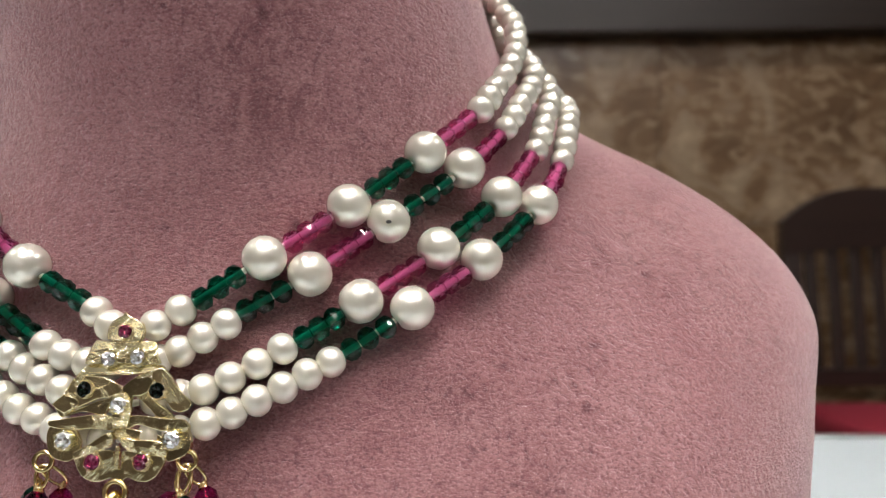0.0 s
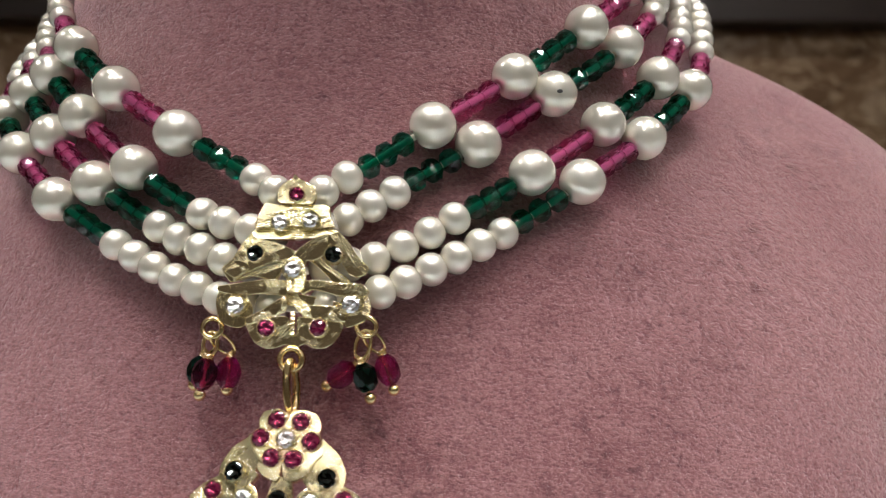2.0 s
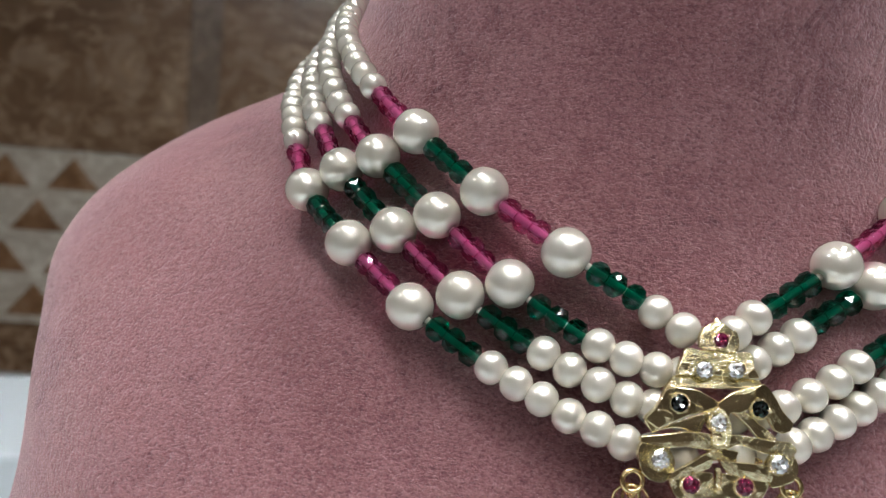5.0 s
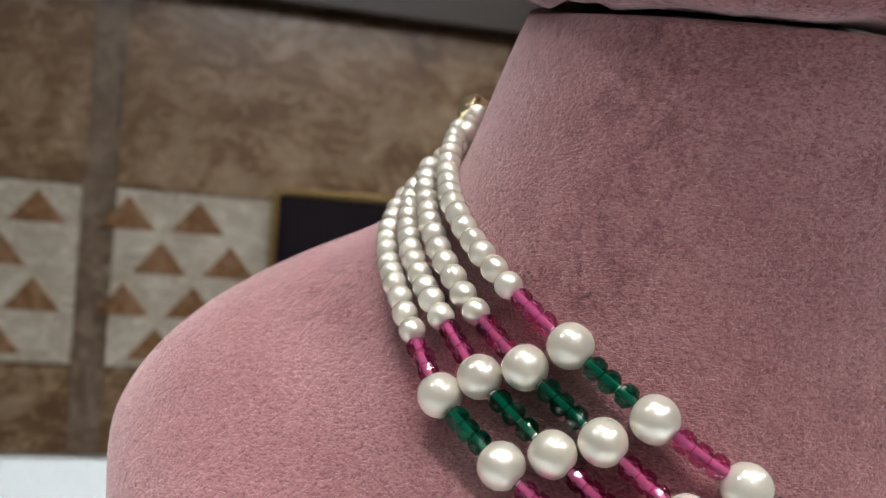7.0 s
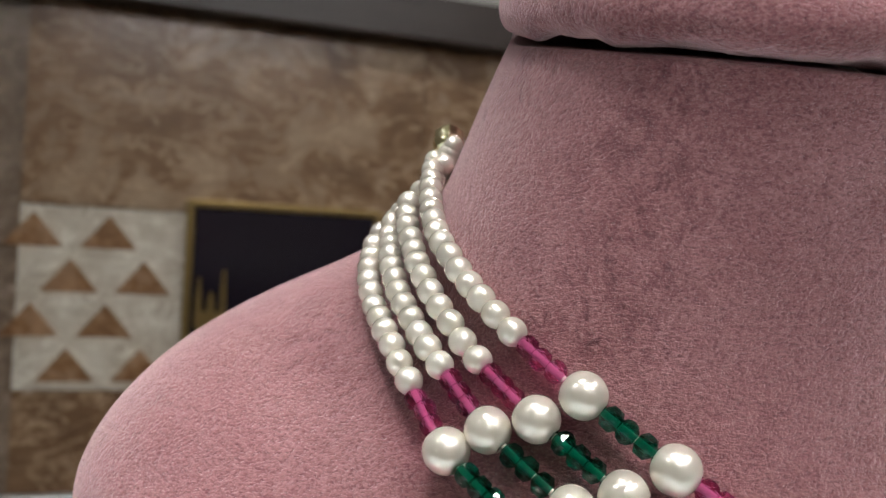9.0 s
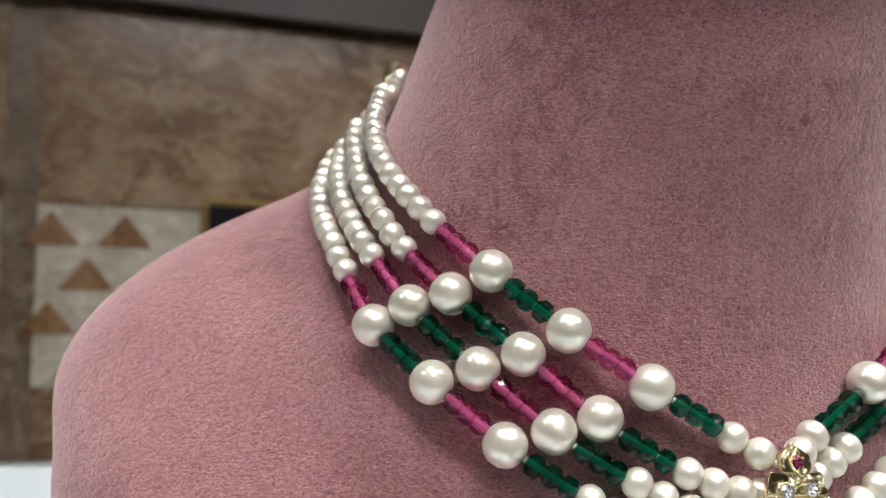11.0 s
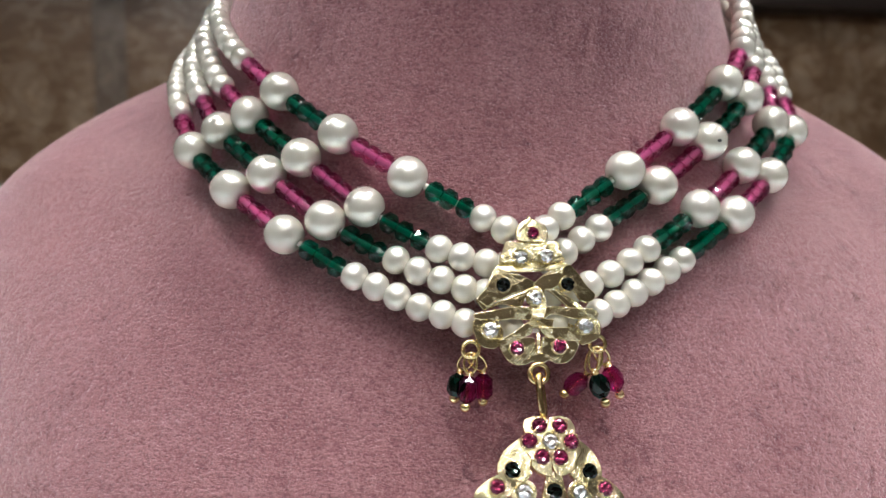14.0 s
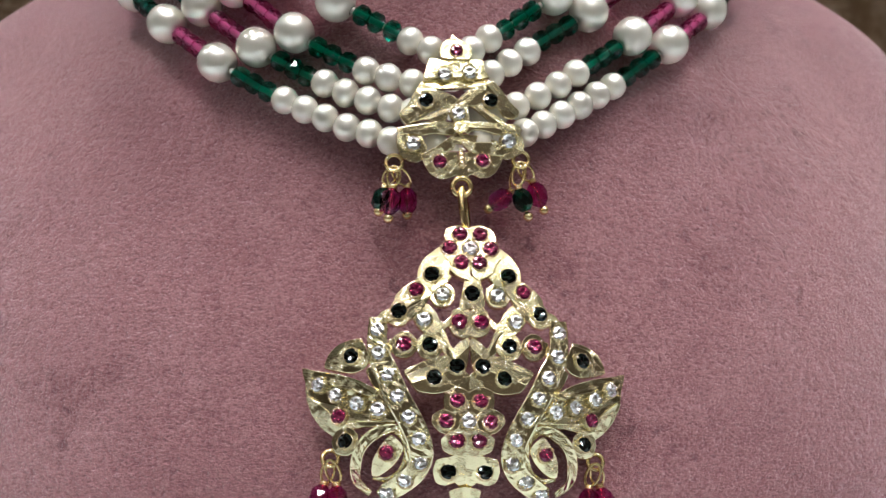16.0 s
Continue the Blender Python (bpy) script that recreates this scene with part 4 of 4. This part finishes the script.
    for z in (-7.2, -7.9, -8.6, -9.3, -10.0):
        sheet([(-0.75, z + 0.3), (-0.1, z + 0.3), (-0.05, z - 0.3), (-0.7, z - 0.3)], -0.75, 0, 0, (0, 0.2), 1)
    for kind, x, z, r in (("ruby", -0.5, 10.4, 1.05), ("ruby", -4.2, -9.3, 1.2), ("ruby", 3.3, -9.2, 1.2), ("clear_stone", -2.8, 6.2, 1.2), ("clear_stone", 1.7, 6.5, 1.2), ("clear_stone", -0.6, -0.8, 1.25), ("clear_stone", -8.7, -6.1, 1.3), ("clear_stone", 8.0, -5.9, 1.3), ("dark_stone", -6.2, 1.5, 1.2), ("dark_stone", 5.2, 1.4, 1.2)):
        stud(ob, kind, x, z, r, -0.75 if kind == "ruby" and z < 0 else -1.25)
    for x, z, r, wire in ((-12.1, -9.3, 1.4, 0.40), (10.2, -9.0, 1.4, 0.40), (-0.5, -13.7, 1.6, 0.5)):
        bm = bmesh.new()
        wire_ring(bm, x, z, r, wire)
        part("ring", bm, GOLD_WIRE, ob)
    bm = bmesh.new()
    tube(bm, [Vector(((-0.25 + 0.5 * math.cos(a) - 0.25 * math.sin(a)) / 1000, 0.0011 * math.cos(a), (-17.6 + 3.7 * math.sin(a)) / 1000)) for a in [2 * math.pi * k / 28 for k in range(28)]], 0.00062, 8, True)
    part("bail", bm, GOLD_WIRE, ob, "long gold bail holding the pendant")
    drop(ob, (-12.1, -10.4), (-14.3, -15.2), (-14.9, -17.3), DROP_DARK, 0.0022, "dark green drop bead")
    drop(ob, (-12.1, -10.4), (-12.9, -15.9), (-13.4, -18.8), DROP_PINK, 0.0003, "pink drop bead")
    drop(ob, (-11.9, -10.4), (-9.9, -15.6), (-10.0, -18.0), DROP_PINK, 0.0020, "pink drop bead")
    drop(ob, (10.0, -10.0), (6.6, -15.7), (4.4, -17.3), DROP_PINK, 0.0022, "pink drop bead")
    drop(ob, (10.1, -10.0), (10.2, -16.2), (11.0, -19.1), DROP_DARK, 0.0002, "dark green drop bead")
    drop(ob, (10.3, -10.0), (13.2, -15.0), (14.2, -17.8), DROP_PINK, 0.0016, "pink drop bead")
    return ob


brooch_part()


def pendant_part():
    ob = new("pendant")
    ob.parent = necklace
    ob["label"] = "large cut gold openwork pendant set with stones"
    ob.matrix_basis = frame_matrix(*PENDANT)

    def both(outline, front, fold=0.0, angle=0.0, tilt=None, per=3, thick=1.1):
        """The same sheet on both sides of the pendant's middle line."""
        for side in (1, -1):
            lean = (tilt[0] * side + random.uniform(-0.02, 0.02), tilt[1] + random.uniform(-0.02, 0.02)) if tilt else None
            plate(ob, [(side * x, z) for x, z in outline][::side], front + 0.02 * side, thick, fold, angle * side, pendant_bow, lean, per, 0.15)

    def middle(outline, front, fold=0.0, angle=0.0, tilt=(0.0, 0.0), per=3):
        plate(ob, outline, front, 1.1, fold, angle, pendant_bow, tilt, per, 0.14)

    # head: six-petalled flower over two shoulders
    both([(-8.6, -5.0), (-8.5, -3.5), (-7.5, -1.5), (-5.8, -0.1), (-3.9, 1.0), (-3.0, -0.6), (-3.4, -2.8), (-3.6, -4.5), (-3.2, -5.0), (-4.0, -6.0), (-4.6, -6.5), (-6.2, -6.0), (-6.8, -5.9), (-8.1, -5.4)], -0.35, 0.35, 48, (-0.10, 0.03))
    middle([(-4.2, 2.5), (-3.8, 3.7), (-1.9, 4.2), (-0.7, 3.7), (-0.2, 2.9), (-0.1, -5.0), (-0.6, -5.6), (-2.2, -5.0), (-3.2, -4.0), (-3.1, -2.8), (-4.3, -1.5), (-4.5, 0.0), (-3.9, 1.0)], -0.75, 0.2, 70, (-0.06, 0.03))
    middle([(0.0, 2.9), (0.3, 3.9), (1.8, 4.3), (3.6, 3.8), (4.4, 2.4), (4.3, 1.1), (4.9, -0.2), (5.2, -1.5), (4.5, -2.5), (3.9, -4.1), (2.6, -5.1), (1.4, -5.5), (0.5, -4.9), (-0.1, -1.0)], -0.72, 0.2, -65, (0.07, 0.02))
    both([(-8.1, -5.3), (-9.7, -5.9), (-11.1, -6.8), (-12.2, -8.0), (-12.4, -8.9), (-13.1, -10.2), (-11.7, -9.7), (-10.3, -10.2), (-8.9, -10.0), (-7.5, -8.8), (-6.9, -8.5), (-6.2, -7.7), (-5.9, -6.8), (-6.5, -5.7)], -0.45, 0.35, 45, (-0.08, 0.05))
    both([(-12.9, -10.2), (-14.4, -10.7), (-15.2, -11.7), (-14.0, -12.0), (-13.3, -12.4), (-12.0, -13.0), (-10.7, -12.8), (-10.0, -12.1), (-9.5, -11.9), (-8.9, -11.5), (-7.5, -9.8), (-7.0, -8.6), (-9.4, -9.6), (-11.0, -9.3)], -0.6, 0.25, 30, (-0.05, -0.04))
    both(disc_outline(-4.6, -8.1, 2.0), -0.55, 0.12, 30, None, 1)
    both([(-8.9, -11.0), (-8.0, -9.8), (-6.9, -9.8), (-5.6, -11.2), (-5.1, -12.4), (-4.2, -12.8), (-3.3, -11.9), (-2.6, -12.4), (-4.0, -13.6), (-5.1, -14.2), (-5.7, -14.7), (-7.2, -14.4), (-8.5, -13.3), (-9.1, -12.2)], -0.55, 0.2, -35, (0.05, 0.05))
    both(disc_outline(-10.7, -16.2, 2.05), -0.5, 0.12, 80, None, 1)
    both(disc_outline(-6.5, -16.4, 2.1), -0.6, 0.12, 10, None, 1)
    both([(-5.7, -14.5), (-4.7, -13.4), (-4.0, -14.5), (-3.2, -16.5), (-2.0, -17.7), (-2.7, -18.4), (-4.1, -17.5), (-5.1, -15.5)], -0.45, 0.2, -60)
    both([(-13.0, -15.2), (-12.1, -15.6), (-12.3, -17.0), (-13.3, -17.3)], -0.3, 0, 0, None, 2)
    # middle column
    middle([(-0.6, -5.2), (1.4, -5.2), (2.0, -7.3), (2.3, -9.2), (2.0, -10.8), (0.1, -10.3), (-1.7, -10.8), (-1.6, -9.3), (-1.2, -7.4)], -0.6, 0.25, 88)
    both([(-2.8, -10.8), (-1.4, -10.4), (-0.1, -10.9), (-0.1, -14.8), (-1.3, -15.1), (-2.7, -14.5), (-3.3, -13.1)], -0.6, 0.2, 90, (-0.05, 0.04))
    both([(-3.2, -17.8), (-1.7, -16.0), (-0.4, -15.2), (-0.1, -15.9), (-0.4, -18.5), (-0.7, -20.1), (-1.5, -19.1), (-2.2, -18.7)], -0.5, 0.25, 45, (0.1, 0.05))
    both([(-10.5, -20.4), (-8.3, -19.4), (-5.5, -18.3), (-3.0, -18.0), (-2.2, -19.1), (-1.1, -21.5), (-2.0, -22.8), (-3.6, -23.5), (-5.6, -23.9), (-8.2, -23.5), (-9.4, -22.2)], -0.65, 0.35, 18, (0.02, 0.06))
    both([(-1.8, -21.8), (-0.9, -20.6), (-0.1, -21.2), (-0.1, -23.5), (-1.0, -23.3), (-2.1, -23.5), (-2.7, -23.4)], -0.45, 0.2, 60)
    # lower flower
    both([(-3.6, -23.5), (-1.9, -23.0), (-0.1, -23.8), (-0.1, -25.6), (-1.0, -27.0), (-2.4, -27.0), (-3.8, -26.3), (-4.0, -24.8)], -0.75, 0.2, 75, (0.05, 0.04))
    both([(-3.8, -26.2), (-2.2, -26.6), (-1.3, -27.6), (-1.7, -29.1), (-3.0, -30.0), (-4.6, -29.6), (-5.8, -28.3), (-5.6, -27.1)], -0.72, 0.2, 15, (-0.08, 0.0))
    both([(-4.2, -30.8), (-3.0, -29.9), (-1.5, -29.4), (-0.1, -29.9), (-0.1, -32.9), (-1.2, -33.2), (-2.8, -32.9), (-3.9, -32.3)], -0.7, 0.2, 100, (0.04, -0.06))
    middle(disc_outline(0.0, -28.0, 2.0), -0.7, 0.1, 20, (0, 0), 1)
    both([(-4.9, -33.9), (-3.1, -33.5), (-0.1, -33.1), (-0.1, -38.0), (-1.7, -37.0), (-3.4, -37.4), (-4.8, -37.0), (-5.3, -35.5)], -0.45, 0.25, 5, (0.05, -0.1))
    middle([(-2.5, -38.4), (0.0, -37.8), (2.5, -38.4), (1.6, -40.5), (0.0, -41.1), (-1.6, -40.5)], -0.4, 0.2, 90)
    # lobes, leaves and roses at the sides
    both([(-17.7, -14.8), (-19.6, -14.9), (-21.5, -15.6), (-22.8, -16.7), (-23.6, -18.7), (-22.3, -18.4), (-20.0, -16.3), (-17.7, -15.8)], 0.0, 0, 0, (-0.06, 0.16))
    both([(-23.6, -19.0), (-22.3, -18.1), (-20.3, -16.0), (-17.5, -15.5), (-16.4, -18.7), (-17.5, -19.8), (-19.0, -20.2), (-21.3, -19.8)], -0.45, 0.25, 28, (0.0, -0.03))
    both([(-26.6, -21.7), (-25.1, -21.1), (-21.7, -22.0), (-17.4, -23.2), (-14.8, -23.5), (-12.7, -25.3), (-11.3, -27.3), (-12.0, -28.0), (-16.4, -27.8), (-20.0, -27.6), (-22.1, -26.9), (-24.6, -25.2), (-26.3, -23.9)], -0.5, 0.15, -22, (0.0, 0.03))
    both([(-27.4, -18.9), (-25.7, -19.5), (-21.3, -20.5), (-17.5, -21.9), (-14.8, -23.5), (-16.0, -24.1), (-18.4, -23.2), (-22.2, -22.2), (-25.1, -21.5), (-26.3, -22.6), (-26.8, -20.9)], -0.8, 0.2, -18, (-0.02, 0.12), 2)
    both([(-26.4, -23.8), (-24.8, -24.7), (-23.1, -26.0), (-21.0, -27.9), (-17.3, -27.7), (-11.8, -27.9), (-12.7, -28.6), (-16.4, -28.5), (-19.1, -29.0), (-20.1, -29.6), (-21.9, -29.7), (-23.9, -28.3), (-25.4, -26.3)], -0.35, 0.2, -25, (0.02, -0.14))
    both([(-16.6, -20.1), (-15.7, -19.5), (-14.2, -21.4), (-13.3, -23.4), (-12.9, -25.3), (-14.0, -24.2), (-15.4, -22.4)], -0.55, 0.15, -60)
    both(disc_outline(-19.8, -30.8, 2.1), -0.4, 0.12, 40, None, 1)
    both([(-12.5, -30.2), (-14.0, -31.8), (-15.1, -33.8), (-15.2, -35.9), (-14.0, -35.9), (-12.5, -35.0), (-11.2, -33.7), (-10.4, -32.1), (-11.2, -31.0)], -0.55, 0.3, 65, (0.06, -0.05))
    for side in (1, -1):
        way = lambda *pts: [(side * x, z) for x, z in pts]
        ribbon(ob, way((-15.0, -11.6), (-15.1, -15.1), (-14.7, -17.8), (-13.2, -20.9), (-11.6, -24.2), (-9.7, -27.4), (-8.1, -30.4), (-7.4, -33.3), (-8.2, -35.4), (-10.0, -37.0), (-13.0, -38.7)), 3.9, -0.95, 1.4, pendant_bow, 0.75)
        ribbon(ob, way((-9.9, -30.1), (-12.3, -29.0), (-15.4, -30.0), (-17.3, -31.9), (-18.0, -34.4), (-17.7, -36.7), (-15.4, -38.6)), 1.9, -0.45, 1.2, pendant_bow, 0.5)
        ribbon(ob, way((-11.8, -29.6), (-10.3, -30.7), (-9.7, -32.9), (-10.6, -35.4), (-12.6, -36.6), (-15.1, -36.3)), 1.1, -0.4, 1.1, pendant_bow, 0.5)
    stones = {
        "ruby": [(-1.7, 2.6), (-3.5, 0.0), (-1.5, -2.6), (-8.9, -7.3), (-1.8, -12.7), (-10.7, -16.2), (-21.0, -27.0), (-13.0, -32.7), (-1.9, -25.0), (-3.6, -28.1), (-1.8, -31.0)],
        "dark_stone": [(-6.4, -4.7), (-11.7, -10.8), (-6.5, -16.4), (-19.3, -17.7), (-5.7, -21.5), (-2.1, -19.7), (-19.8, -30.8), (-3.0, -35.5)],
        "clear_stone": [(-4.6, -8.1), (-7.6, -12.3), (-15.1, -13.6), (-14.8, -17.4), (-13.2, -20.9), (-11.6, -24.2), (-9.7, -27.4), (-7.9, -30.7), (-7.5, -34.2), (-9.9, -36.7), (-12.8, -38.5), (-24.7, -21.8), (-21.7, -23.6), (-18.1, -25.1), (-14.6, -26.1)],
    }
    for kind, places in stones.items():
        for x, z in places:
            for side in (1, -1):
                stud(ob, kind, side * x, z, random.uniform(1.2, 1.3), -1.05, pendant_bow)
    for kind, x, z in (("clear_stone", 0.0, 0.0), ("clear_stone", 0.0, -28.0), ("dark_stone", 0.3, -8.0)):
        stud(ob, kind, x, z, 1.28, -1.05, pendant_bow)
    for side in (1, -1):
        bm = bmesh.new()
        wire_ring(bm, 22.2 * side, -33.2, 1.3, 0.40, 0.0114)
        part("ring", bm, GOLD_WIRE, ob)
        drop(ob, (22.2 * side, -34.1), (23.7 * side, -39.5), (24.4 * side, -42.0), DROP_PINK, 0.0127, "pink drop bead")
        drop(ob, (22.2 * side, -34.1), (20.8 * side, -39.8), (20.6 * side, -42.3), DROP_PINK, 0.0120, "pink drop bead")
    return ob


pendant_part()


# ---- marble cladding, piece by piece ----
def cladding(name, x0, x1, z0, z1, material):
    ob = box(name, (x0 + 0.0015, x1 - 0.0015, WALL_Y, WALL_Y + 0.019, z0 + 0.0015, z1 - 0.0015), material, wall_north, 0.002)
    return ob


def triangle_field(x0, x1, z0, z1, pitch, rise):
    """Cream stone with brown triangles, row above row, every other row shifted by half."""
    cladding("cream_slab", x0, x1, z0, z1, CREAM)
    me = bpy.data.meshes.new("triangle_tile")
    bm = bmesh.new()
    w, h = pitch * 0.40, rise * 0.76
    rows = [[bm.verts.new((x * s, y, z * s + (1 - s) * h / 3)) for x, z in ((-w, 0), (w, 0), (0, h))] for y, s in ((0.004, 1.0), (-0.002, 1.0), (-0.004, 0.95))]
    for r0, r1 in zip(rows, rows[1:]):
        for k in range(3):
            bm.faces.new((r0[k], r0[(k + 1) % 3], r1[(k + 1) % 3], r1[k]))
    bm.faces.new(rows[-1])
    bm.faces.new(rows[0][::-1])
    bmesh.ops.recalc_face_normals(bm, faces=bm.faces)
    bm.to_mesh(me)
    bm.free()
    me.materials.append(TRI_BROWN)
    row, z = 0, z1 - rise
    while z > z0 - 0.01:
        x = x0 + pitch * (0.5 if row % 2 == 0 else 1.0) - 0.065
        while x + w < x1 + 0.03:
            piece("triangle_tile", me, wall_north, pose(x, WALL_Y - 0.001, z + rise * 0.08))
            x += pitch
        z -= rise
        row += 1


for x0, x1 in ((-1.86, -1.28), (-1.28, -0.68), (-0.585, 0.64), (0.64, 1.86), (1.86, 3.08)):
    cladding("marble_slab", x0, x1, 1.102, 1.713, MARBLE)
for x0, x1 in ((-1.86, -1.28), (-1.28, -0.68), (-0.585, 0.64), (0.64, 1.86), (1.86, 3.08)):
    cladding("marble_slab", x0, x1, 0.02, 0.535, MARBLE)
triangle_field(-0.585, -0.105, 0.538, 1.099, 0.211, 0.136)
triangle_field(-1.27, -0.685, 0.538, 1.099, 0.211, 0.136)
for x0, x1 in ((-0.10, 0.64), (0.64, 1.86), (1.86, 3.08)):
    cladding("marble_slab", x0, x1, 0.538, 1.099, MARBLE)
